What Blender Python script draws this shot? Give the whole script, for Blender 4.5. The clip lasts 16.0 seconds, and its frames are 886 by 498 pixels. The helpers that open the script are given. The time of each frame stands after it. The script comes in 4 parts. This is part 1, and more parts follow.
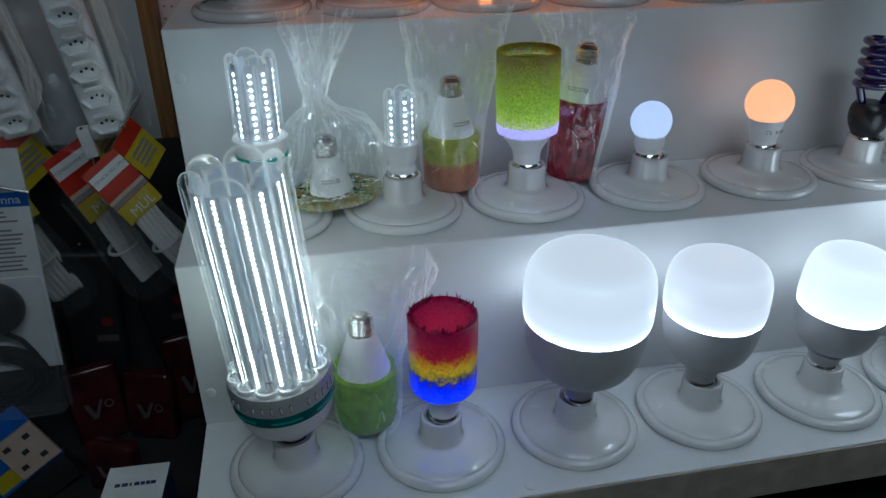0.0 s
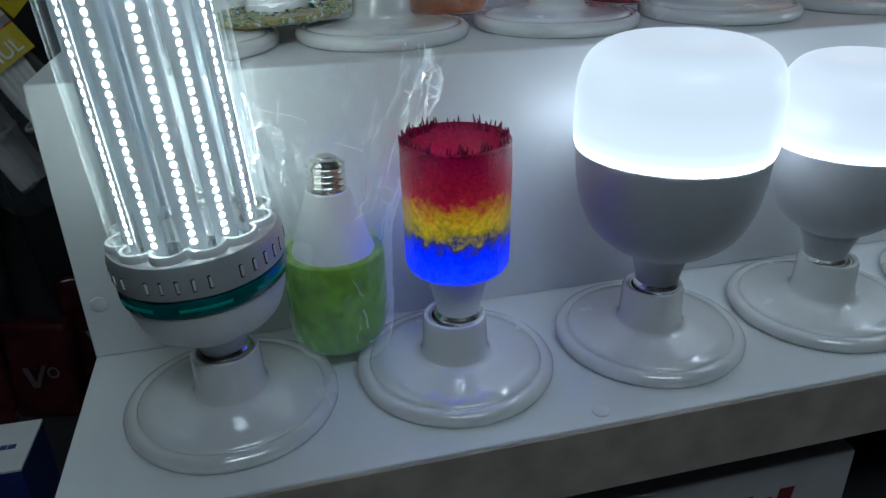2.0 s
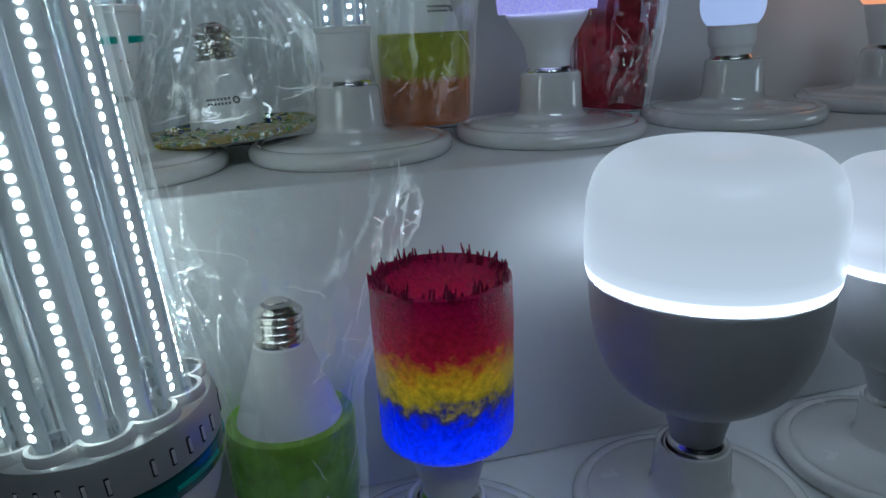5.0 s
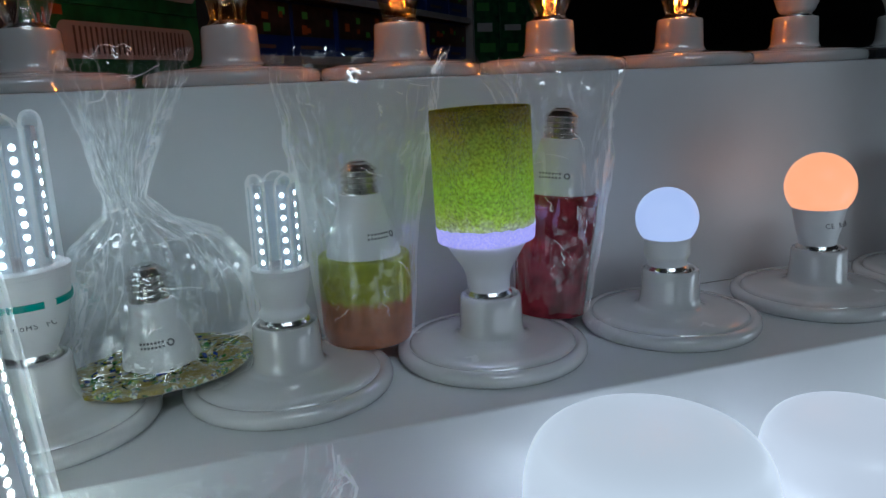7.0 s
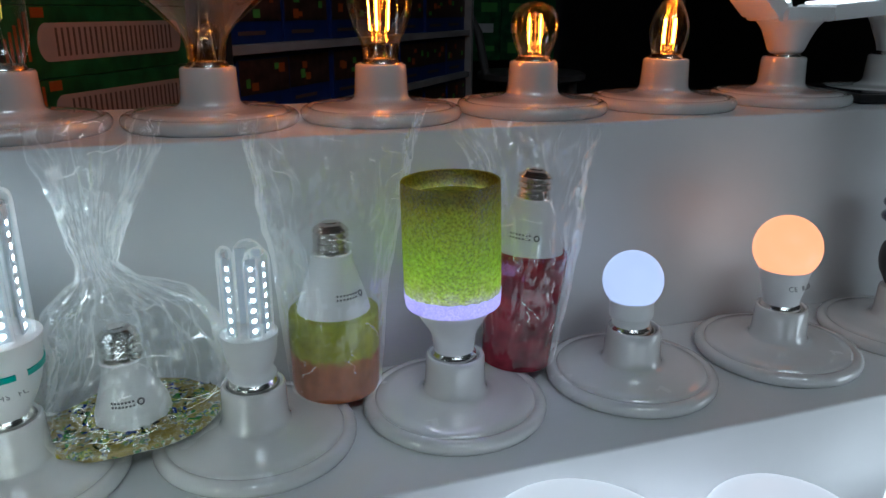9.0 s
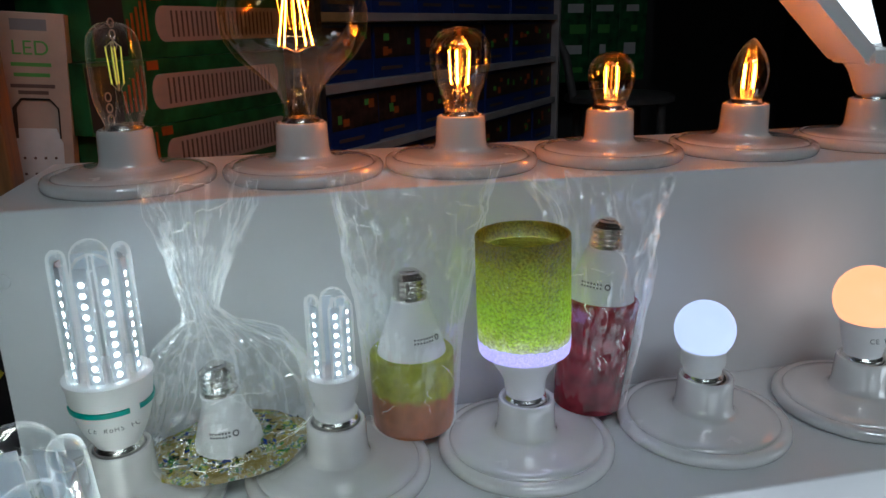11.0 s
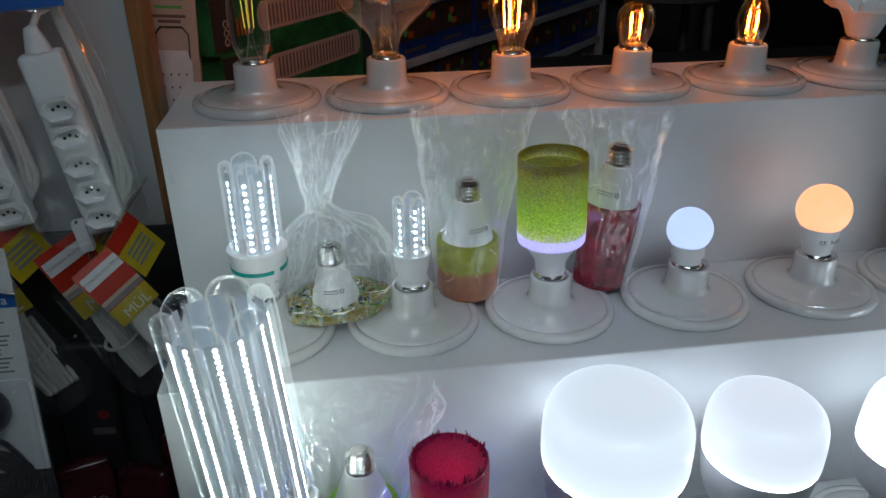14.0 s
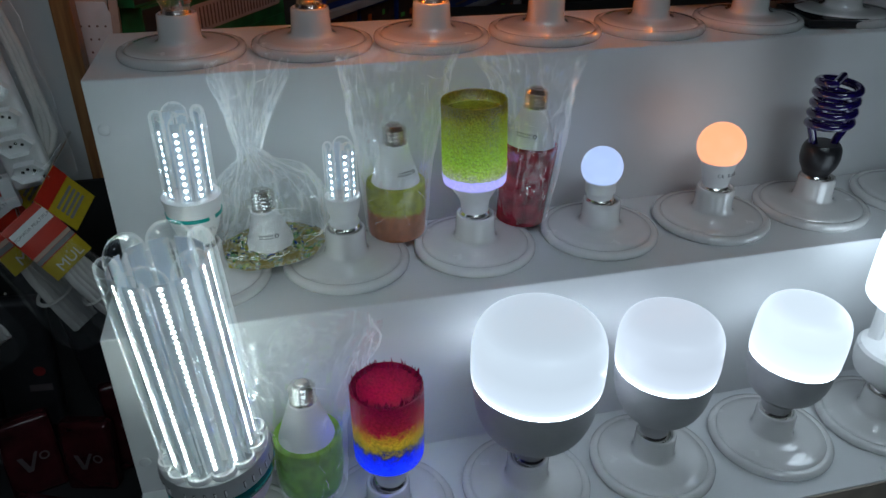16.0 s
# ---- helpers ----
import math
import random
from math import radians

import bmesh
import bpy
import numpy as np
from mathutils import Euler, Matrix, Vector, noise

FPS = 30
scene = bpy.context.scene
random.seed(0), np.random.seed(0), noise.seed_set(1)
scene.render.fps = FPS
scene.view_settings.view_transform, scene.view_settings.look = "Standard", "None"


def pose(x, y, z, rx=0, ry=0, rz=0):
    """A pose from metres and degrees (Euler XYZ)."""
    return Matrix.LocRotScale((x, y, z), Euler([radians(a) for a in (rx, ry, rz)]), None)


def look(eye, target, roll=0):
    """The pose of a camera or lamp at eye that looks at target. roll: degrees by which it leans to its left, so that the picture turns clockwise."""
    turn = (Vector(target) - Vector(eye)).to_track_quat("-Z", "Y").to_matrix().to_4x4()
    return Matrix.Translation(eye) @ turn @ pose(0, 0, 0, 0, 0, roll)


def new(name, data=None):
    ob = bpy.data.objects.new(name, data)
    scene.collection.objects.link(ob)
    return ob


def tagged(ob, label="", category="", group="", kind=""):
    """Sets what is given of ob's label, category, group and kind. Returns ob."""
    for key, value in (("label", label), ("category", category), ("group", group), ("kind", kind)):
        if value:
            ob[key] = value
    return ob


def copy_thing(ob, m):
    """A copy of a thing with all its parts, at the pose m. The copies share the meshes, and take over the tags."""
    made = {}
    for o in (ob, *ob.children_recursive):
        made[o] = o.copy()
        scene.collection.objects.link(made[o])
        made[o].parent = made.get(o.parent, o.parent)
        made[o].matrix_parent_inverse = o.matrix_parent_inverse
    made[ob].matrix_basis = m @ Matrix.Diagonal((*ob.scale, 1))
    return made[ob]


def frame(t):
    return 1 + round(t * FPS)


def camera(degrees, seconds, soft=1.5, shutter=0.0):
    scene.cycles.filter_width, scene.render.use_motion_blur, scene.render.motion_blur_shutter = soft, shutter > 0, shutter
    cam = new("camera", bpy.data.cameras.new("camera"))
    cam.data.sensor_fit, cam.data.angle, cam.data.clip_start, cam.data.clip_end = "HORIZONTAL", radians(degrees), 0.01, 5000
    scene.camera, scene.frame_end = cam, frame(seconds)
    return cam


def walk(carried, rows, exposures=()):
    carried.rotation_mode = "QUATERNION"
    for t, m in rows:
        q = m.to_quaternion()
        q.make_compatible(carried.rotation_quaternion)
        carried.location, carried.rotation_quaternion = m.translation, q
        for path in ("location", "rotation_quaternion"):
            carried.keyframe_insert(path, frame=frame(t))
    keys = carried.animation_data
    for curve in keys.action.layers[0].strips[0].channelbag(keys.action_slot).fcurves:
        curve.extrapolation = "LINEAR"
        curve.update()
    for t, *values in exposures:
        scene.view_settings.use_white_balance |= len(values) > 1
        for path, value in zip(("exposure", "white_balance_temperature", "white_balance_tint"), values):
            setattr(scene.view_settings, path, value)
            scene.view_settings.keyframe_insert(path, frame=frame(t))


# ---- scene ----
cam = camera(62.1, 16.0)
PATH = [
    (0, (0.027, 0.044, 1.33), (0.357, 1.773, 0.381), -0.4),
    (0.5, (0.003, 0.054, 1.293), (0.374, 1.789, 0.37), -0.4),
    (1, (-0.006, 0.077, 1.268), (0.413, 1.804, 0.35), -0.1),
    (1.5, (0.022, 0.13, 1.2), (0.423, 1.869, 0.297), -0.0),
    (2, (0.027, 0.196, 1.097), (0.451, 1.942, 0.22), -1.4),
    (2.5, (0.034, 0.238, 1.069), (0.521, 1.944, 0.145), -2.3),
    (3, (0.038, 0.259, 1.053), (0.58, 1.988, 0.208), -2.0),
    (3.2, (0.041, 0.265, 1.052), (0.597, 2.016, 0.262), -1.7),
    (5.3, (0.051, 0.285, 1.095), (0.543, 2.131, 0.505), -2.8),
    (5.5, (0.047, 0.288, 1.106), (0.577, 2.126, 0.525), -2.8),
    (6, (0.053, 0.291, 1.125), (0.602, 2.146, 0.616), -3.4),
    (6.5, (0.066, 0.295, 1.152), (0.638, 2.156, 0.693), -3.4),
    (7, (0.075, 0.306, 1.182), (0.692, 2.153, 0.726), -2.3),
    (7.5, (0.092, 0.312, 1.204), (0.758, 2.126, 0.689), -0.6),
    (8, (0.102, 0.314, 1.229), (0.791, 2.089, 0.616), 0.6),
    (8.5, (0.099, 0.313, 1.237), (0.745, 2.091, 0.589), 0.6),
    (9, (0.097, 0.311, 1.262), (0.707, 2.113, 0.643), 0.3),
    (9.5, (0.097, 0.307, 1.262), (0.66, 2.136, 0.679), 0.0),
    (9.7, (0.101, 0.307, 1.265), (0.63, 2.15, 0.699), -0.5),
    (11.8, (0.101, 0.262, 1.328), (0.405, 2.134, 0.694), 0.3),
    (12, (0.093, 0.253, 1.34), (0.372, 2.117, 0.67), 0.7),
    (12.5, (0.093, 0.247, 1.351), (0.326, 2.095, 0.622), 1.0),
    (13, (0.094, 0.221, 1.358), (0.294, 2.054, 0.582), 0.7),
    (13.5, (0.09, 0.169, 1.367), (0.279, 1.974, 0.526), -0.2),
    (14, (0.065, 0.137, 1.373), (0.306, 1.915, 0.49), -0.6),
    (14.5, (0.022, 0.111, 1.392), (0.304, 1.864, 0.472), -1.1),
    (15, (0.018, 0.093, 1.381), (0.318, 1.842, 0.458), -1.3),
    (15.5, (0.042, 0.092, 1.382), (0.383, 1.82, 0.435), -0.8),
    (16, (0.057, 0.098, 1.378), (0.477, 1.784, 0.388), 0.3),
]
EXPOSURES = [
    (0.0, 0.22, 5750, 4), (3.0, 0.36, 5700, 2), (5.5, -0.35, 5650, 5), (7.0, -0.05, 5750, 6),
    (9.0, 0.26, 5950, 6), (12.5, 0.56, 6200, 8), (14.5, 0.36, 6050, 6), (16.0, 0.20, 5900, 5),
]
walk(cam, [(t, look(eye, target, roll)) for t, eye, target, roll in PATH], EXPOSURES)


# ---- world and room light ----
world = bpy.data.worlds.new("dim_shop")
scene.world = world
world.use_nodes = True
world.node_tree.nodes["Background"].inputs[0].default_value = (0.55, 0.65, 0.8, 1)
world.node_tree.nodes["Background"].inputs[1].default_value = 0.02
scene.cycles.transparent_max_bounces = 32

ZB, ZM, ZT = 0.822, 1.004, 1.182        # tops of the three tiers
YB, YM, YT, YE = 0.497, 0.650, 0.800, 0.980   # their front edges, and the back
XL, XR = -0.102, 1.25
LIP = 0.041                             # lampholder height


# ---- materials ----
def nodes_of(name):
    m = bpy.data.materials.new(name)
    m.use_nodes = True
    nt = m.node_tree
    return m, nt, nt.nodes, nt.links, nt.nodes["Principled BSDF"]


def texture(nt, scale, detail=4.0, kind="ShaderNodeTexNoise", coords="Object", stretch=None):
    co = nt.nodes.new("ShaderNodeTexCoord")
    tx = nt.nodes.new(kind)
    tx.inputs["Scale"].default_value = scale
    if "Detail" in tx.inputs:
        tx.inputs["Detail"].default_value = detail
    if stretch:
        mp = nt.nodes.new("ShaderNodeMapping")
        mp.inputs["Scale"].default_value = stretch
        nt.links.new(co.outputs[coords], mp.inputs[0])
        nt.links.new(mp.outputs[0], tx.inputs["Vector"])
    else:
        nt.links.new(co.outputs[coords], tx.inputs["Vector"])
    return tx


def ramp(nt, src, stops):
    r = nt.nodes.new("ShaderNodeValToRGB")
    while len(r.color_ramp.elements) < len(stops):
        r.color_ramp.elements.new(0.5)
    for e, (p, c) in zip(r.color_ramp.elements, stops):
        e.position, e.color = p, (*c, 1)
    nt.links.new(src, r.inputs[0])
    return r


def surface(name, colour, rough=0.5, metal=0.0, vary=0.12, scale=30.0, fine=400.0, bump=0.1, specular=0.5, stretch=None, coat=0.0):
    """A plain surface with blotches, fine grain and uneven gloss."""
    m, nt, n, l, b = nodes_of(name)
    big = texture(nt, scale, 5, stretch=stretch)
    lo = tuple(max(0, c * (1 - vary)) for c in colour)
    hi = tuple(min(1, c * (1 + vary)) for c in colour)
    col = ramp(nt, big.outputs[0], [(0.3, lo), (0.7, hi)])
    l.new(col.outputs[0], b.inputs["Base Color"])
    small = texture(nt, fine, 3, stretch=stretch)
    rr = n.new("ShaderNodeMapRange")
    rr.inputs[3].default_value, rr.inputs[4].default_value = max(0.02, rough * 0.75), min(1, rough * 1.25)
    l.new(big.outputs[0], rr.inputs[0])
    l.new(rr.outputs[0], b.inputs["Roughness"])
    if bump:
        bp = n.new("ShaderNodeBump")
        bp.inputs["Strength"].default_value, bp.inputs["Distance"].default_value = bump, 0.001
        l.new(small.outputs[0], bp.inputs["Height"])
        l.new(bp.outputs[0], b.inputs["Normal"])
    b.inputs["Metallic"].default_value = metal
    b.inputs["Specular IOR Level"].default_value = specular
    b.inputs["Coat Weight"].default_value = coat
    b.inputs["Coat IOR"].default_value, b.inputs["Coat Roughness"].default_value = 2.0, 0.04
    return m


def glow(name, colour, strength, body=(0.8, 0.8, 0.8), rough=0.4):
    """A diffuser or filament that gives off light."""
    m, nt, n, l, b = nodes_of(name)
    b.inputs["Base Color"].default_value = (*body, 1)
    b.inputs["Roughness"].default_value = rough
    b.inputs["Emission Color"].default_value = (*colour, 1)
    b.inputs["Emission Strength"].default_value = strength
    return m


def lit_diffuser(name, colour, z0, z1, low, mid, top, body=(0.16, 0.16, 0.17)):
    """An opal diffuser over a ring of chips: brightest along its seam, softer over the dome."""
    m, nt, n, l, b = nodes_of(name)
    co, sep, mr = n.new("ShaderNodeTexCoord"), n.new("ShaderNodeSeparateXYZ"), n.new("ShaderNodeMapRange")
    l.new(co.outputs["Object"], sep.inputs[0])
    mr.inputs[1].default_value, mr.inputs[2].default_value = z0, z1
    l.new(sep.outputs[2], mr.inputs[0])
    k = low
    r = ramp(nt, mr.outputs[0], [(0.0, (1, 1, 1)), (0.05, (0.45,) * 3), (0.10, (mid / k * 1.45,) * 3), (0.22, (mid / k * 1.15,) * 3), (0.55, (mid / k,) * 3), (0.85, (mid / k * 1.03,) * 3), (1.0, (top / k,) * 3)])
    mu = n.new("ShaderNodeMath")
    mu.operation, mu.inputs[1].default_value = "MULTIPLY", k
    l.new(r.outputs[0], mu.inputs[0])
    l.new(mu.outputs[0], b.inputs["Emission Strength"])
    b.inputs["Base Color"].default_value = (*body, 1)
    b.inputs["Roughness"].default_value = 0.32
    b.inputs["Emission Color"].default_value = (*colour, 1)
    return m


def clear(name, tint=(0.97, 0.98, 0.98), rough=0.03, low=0.04, high=0.7, power=3.5, haze=0.0, bump=0.0, bump_scale=60.0):
    """Thin clear glass or film: see-through, with gloss that grows towards its edges."""
    m, nt, n, l, b = nodes_of(name)
    n.remove(b)
    tr, gl, lw, ad = n.new("ShaderNodeBsdfTransparent"), n.new("ShaderNodeBsdfGlossy"), n.new("ShaderNodeLayerWeight"), n.new("ShaderNodeAddShader")
    tr.inputs[0].default_value = (*tint, 1)
    gl.inputs["Roughness"].default_value = rough
    pw, mr = n.new("ShaderNodeMath"), n.new("ShaderNodeMapRange")
    pw.operation, pw.inputs[1].default_value = "POWER", power
    mr.inputs[3].default_value, mr.inputs[4].default_value = low, high
    l.new(lw.outputs["Facing"], pw.inputs[0])
    l.new(pw.outputs[0], mr.inputs[0])
    l.new(mr.outputs[0], gl.inputs[0])
    l.new(tr.outputs[0], ad.inputs[0])
    l.new(gl.outputs[0], ad.inputs[1])
    last = ad
    if haze:
        df, mx = n.new("ShaderNodeBsdfDiffuse"), n.new("ShaderNodeMixShader")
        df.inputs[0].default_value = (0.85, 0.88, 0.9, 1)
        mx.inputs[0].default_value = haze
        l.new(ad.outputs[0], mx.inputs[1])
        l.new(df.outputs[0], mx.inputs[2])
        last = mx
    if bump:
        tx = texture(nt, bump_scale, 3)
        tx.noise_type = "RIDGED_MULTIFRACTAL"
        bp = n.new("ShaderNodeBump")
        bp.inputs["Strength"].default_value, bp.inputs["Distance"].default_value = bump, 0.003
        l.new(tx.outputs[0], bp.inputs["Height"])
        l.new(bp.outputs[0], gl.inputs["Normal"])
        l.new(bp.outputs[0], lw.inputs["Normal"])
    l.new(last.outputs[0], n["Material Output"].inputs[0])
    return m


def resin(name, stops, lo, hi, grain=500.0, wobble=0.006, through_light=0.5, gloss=0.25, bump=0.6, blotch=0.35):
    """Translucent glittery resin whose colour changes along the object's z from lo to hi."""
    m, nt, n, l, b = nodes_of(name)
    n.remove(b)
    co = n.new("ShaderNodeTexCoord")
    sep = n.new("ShaderNodeSeparateXYZ")
    l.new(co.outputs["Object"], sep.inputs[0])
    nz = texture(nt, 160, 4)
    ad = n.new("ShaderNodeMath")
    ad.operation = "MULTIPLY_ADD"
    ad.inputs[1].default_value = wobble * 2
    l.new(nz.outputs[0], ad.inputs[0])
    l.new(sep.outputs[2], ad.inputs[2])
    mr = n.new("ShaderNodeMapRange")
    mr.inputs[1].default_value, mr.inputs[2].default_value = lo + wobble, hi + wobble
    l.new(ad.outputs[0], mr.inputs[0])
    col = ramp(nt, mr.outputs[0], stops)
    spots = texture(nt, grain, 3)
    dark = ramp(nt, spots.outputs[0], [(0.35, (1 - blotch,) * 3), (0.6, (1, 1, 1))])
    mulc = n.new("ShaderNodeMix")
    mulc.data_type, mulc.blend_type = "RGBA", "MULTIPLY"
    mulc.inputs[0].default_value = 1
    l.new(col.outputs[0], mulc.inputs[6])
    l.new(dark.outputs[0], mulc.inputs[7])
    vor = texture(nt, grain * 1.2, kind="ShaderNodeTexVoronoi")
    bp = n.new("ShaderNodeBump")
    bp.inputs["Strength"].default_value, bp.inputs["Distance"].default_value = bump, 0.002
    l.new(vor.outputs[0], bp.inputs["Height"])
    df, ts, gl = n.new("ShaderNodeBsdfDiffuse"), n.new("ShaderNodeBsdfTranslucent"), n.new("ShaderNodeBsdfGlossy")
    gl.inputs["Roughness"].default_value = gloss
    for s in (df, ts):
        l.new(mulc.outputs[2], s.inputs[0])
    for s in (df, gl):
        l.new(bp.outputs[0], s.inputs["Normal"])
    m1, m2, fr = n.new("ShaderNodeMixShader"), n.new("ShaderNodeMixShader"), n.new("ShaderNodeFresnel")
    m1.inputs[0].default_value = through_light
    l.new(bp.outputs[0], fr.inputs["Normal"])
    l.new(df.outputs[0], m1.inputs[1])
    l.new(ts.outputs[0], m1.inputs[2])
    l.new(fr.outputs[0], m2.inputs[0])
    l.new(m1.outputs[0], m2.inputs[1])
    l.new(gl.outputs[0], m2.inputs[2])
    l.new(m2.outputs[0], n["Material Output"].inputs[0])
    return m


BOARD = surface("white_melamine", (0.74, 0.75, 0.76), 0.38, vary=0.05, scale=9, fine=900, bump=0.06)
EDGE = surface("worn_board_edge", (0.37, 0.32, 0.27), 0.55, vary=0.18, scale=40)
CERAMIC = surface("white_glazed_plastic", (0.74, 0.73, 0.72), 0.25, vary=0.04, scale=25, fine=200, bump=0.0, coat=1.0)
PLASTIC = surface("white_plastic", (0.84, 0.84, 0.84), 0.30, vary=0.03, scale=40, bump=0.02)
GREYCUP = surface("grey_painted_metal", (0.50, 0.50, 0.52), 0.35, vary=0.05, scale=60, bump=0.05)
SILVER = surface("nickel_cap", (0.78, 0.76, 0.72), 0.25, 1.0, vary=0.14, scale=120, bump=0.06)
VENT = surface("silver_paint", (0.55, 0.56, 0.57), 0.35, 0.4, vary=0.08, scale=60)
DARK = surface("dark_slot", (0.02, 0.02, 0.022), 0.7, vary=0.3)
BLACKP = surface("black_plastic", (0.015, 0.015, 0.018), 0.35, vary=0.3, scale=80)
TEAL = surface("teal_plastic", (0.0, 0.36, 0.30), 0.3, vary=0.1, scale=80)
DEEPTEAL = surface("dark_teal_plastic", (0.0, 0.115, 0.12), 0.16, vary=0.25, scale=60, bump=0.05, coat=0.4)
INK = surface("grey_print", (0.20, 0.20, 0.21), 0.6, vary=0.1)
GLASS = clear("clear_glass", (0.955, 0.97, 0.97), 0.02, 0.045, 0.95, 2.4)
AMBER = clear("amber_glass", (0.94, 0.79, 0.54), 0.012, 0.08, 0.75, 2.2)
FILM = clear("crinkled_film", (0.965, 0.97, 0.97), 0.04, 0.11, 0.45, 2.3, haze=0.006, bump=0.5, bump_scale=90)
# Extra gloss for the rods that imitate highlights on the bags.
GLINT = clear("film_glint", (0.985, 0.985, 0.985), 0.16, 0.55, 0.85, 2.0)
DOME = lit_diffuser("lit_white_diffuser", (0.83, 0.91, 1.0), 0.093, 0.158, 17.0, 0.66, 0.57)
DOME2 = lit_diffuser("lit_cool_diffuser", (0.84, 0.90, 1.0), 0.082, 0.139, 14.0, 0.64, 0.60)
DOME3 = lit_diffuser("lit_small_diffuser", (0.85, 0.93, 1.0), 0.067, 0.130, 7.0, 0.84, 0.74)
DRUM = glow("bright_drum_diffuser", (0.84, 0.93, 1.0), 1.9, (0.3, 0.3, 0.3), 0.3)
WING = glow("lit_wing_face", (0.86, 0.93, 1.0), 2.2, (0.3, 0.3, 0.3), 0.3)
BLUEDOME = glow("bluish_white_diffuser", (0.52, 0.64, 1.0), 0.78, (0.25, 0.25, 0.28), 0.35)
ORANGEDOME = glow("warm_orange_diffuser", (1.0, 0.37, 0.17), 1.12, (0.3, 0.25, 0.2), 0.35)
CHIP = glow("led_chip", (0.77, 0.93, 1.0), 8.0)
CHIPWARM = glow("led_chip_cream", (0.92, 1.0, 0.90), 11.5)
STRIP = surface("led_board", (0.84, 0.88, 0.94), 0.30, vary=0.05, scale=80)
FILAMENT = glow("glowing_filament", (1.0, 0.25, 0.018), 78.0)
# Filaments that are off; faint emission is added to lift their yellow.
FILOFF = glow("unlit_filament_lift", (0.9, 0.85, 0.15), 0.25, (0.75, 0.72, 0.12))
WIRE = surface("filament_wire", (0.6, 0.45, 0.3), 0.3, 1.0)


# ---- building helpers ----
def part(name, bm, material, parent, label="", smooth=True, at=None):
    """Links a bmesh as one mesh object under a thing or part."""
    me = bpy.data.meshes.new(name)
    bmesh.ops.recalc_face_normals(bm, faces=bm.faces)
    bm.to_mesh(me)
    bm.free()
    me.materials.append(material)
    for p in me.polygons:
        p.use_smooth = smooth
    if smooth:
        me.set_sharp_from_angle(angle=radians(38))
    ob = new(name, me)
    ob.parent = parent
    if at is not None:
        ob.matrix_basis = at
    if label:
        ob["label"] = label
    return ob


def thing(name, m, label, category, group="", kind=""):
    ob = new(name)
    ob.empty_display_size = 0.02
    ob.matrix_basis = m
    return tagged(ob, label, category, group, kind)


def structure(name, bm, material, label, category="", at=None, smooth=False):
    ob = part(name, bm, material, None, label, smooth, at)
    return tagged(ob, label, category or name.split("_")[0], kind="structure")


def lathe(profile, seg=48, bm=None, at=None):
    """Turns (radius, height) pairs round z; radius 0 closes an end."""
    bm = bm or bmesh.new()
    at = at or Matrix()
    rings = []
    for r, z in profile:
        if r <= 1e-6:
            rings.append([bm.verts.new(at @ Vector((0, 0, z)))])
        else:
            rings.append([bm.verts.new(at @ Vector((r * math.cos(2 * math.pi * i / seg), r * math.sin(2 * math.pi * i / seg), z))) for i in range(seg)])
    for a, b in zip(rings, rings[1:]):
        for i in range(seg):
            j = (i + 1) % seg
            if len(a) == 1 and len(b) == 1:
                continue
            if len(a) == 1:
                bm.faces.new((a[0], b[i], b[j]))
            elif len(b) == 1:
                bm.faces.new((a[i], a[j], b[0]))
            else:
                bm.faces.new((a[i], a[j], b[j], b[i]))
    return bm


def sweep(points, r, seg=12, bm=None, closed_ends=True, flat=1.0):
    """A round rod or cable along points."""
    bm = bm or bmesh.new()
    pts = [Vector(p) for p in points]
    rings, side = [], None
    for i, p in enumerate(pts):
        d = (pts[min(i + 1, len(pts) - 1)] - pts[max(i - 1, 0)]).normalized()
        if side is None:
            side = d.orthogonal().normalized()
        side = (side - d * side.dot(d)).normalized()
        up = d.cross(side)
        rings.append([bm.verts.new(p + r * (math.cos(2 * math.pi * k / seg) * side + flat * math.sin(2 * math.pi * k / seg) * up)) for k in range(seg)])
    for a, b in zip(rings, rings[1:]):
        for k in range(seg):
            bm.faces.new((a[k], a[(k + 1) % seg], b[(k + 1) % seg], b[k]))
    if closed_ends:
        bm.faces.new(rings[0])
        bm.faces.new(rings[-1])
    return bm


def block(x0, x1, y0, y1, z0, z1, bevel=0.0, bm=None, at=None, seg=2):
    """A box with rounded edges."""
    own = bmesh.new()
    bmesh.ops.create_cube(own, size=1, matrix=Matrix.LocRotScale(((x0 + x1) / 2, (y0 + y1) / 2, (z0 + z1) / 2), None, (x1 - x0, y1 - y0, z1 - z0)))
    if bevel:
        bmesh.ops.bevel(own, geom=own.edges[:], offset=bevel, segments=seg, affect="EDGES", profile=0.6)
    if at is not None:
        bmesh.ops.transform(own, matrix=at, verts=own.verts)
    if bm is None:
        return own
    tmp = bpy.data.meshes.new("tmp")
    own.to_mesh(tmp)
    own.free()
    bm.from_mesh(tmp)
    bpy.data.meshes.remove(tmp)
    return bm


def words(name, text, size, material, parent, m, spread=1.0):
    """Raised lettering as a mesh."""
    cu = bpy.data.curves.new(name, "FONT")
    cu.body, cu.size, cu.extrude, cu.align_x, cu.align_y, cu.space_character = text, size, 0.0001, "CENTER", "CENTER", spread
    tmp = new(name, cu)
    me = bpy.data.meshes.new_from_object(tmp.evaluated_get(bpy.context.evaluated_depsgraph_get()))
    bpy.data.objects.remove(tmp)
    me.materials.append(material)
    ob = new(name, me)
    ob.parent, ob.matrix_basis = parent, m
    return ob


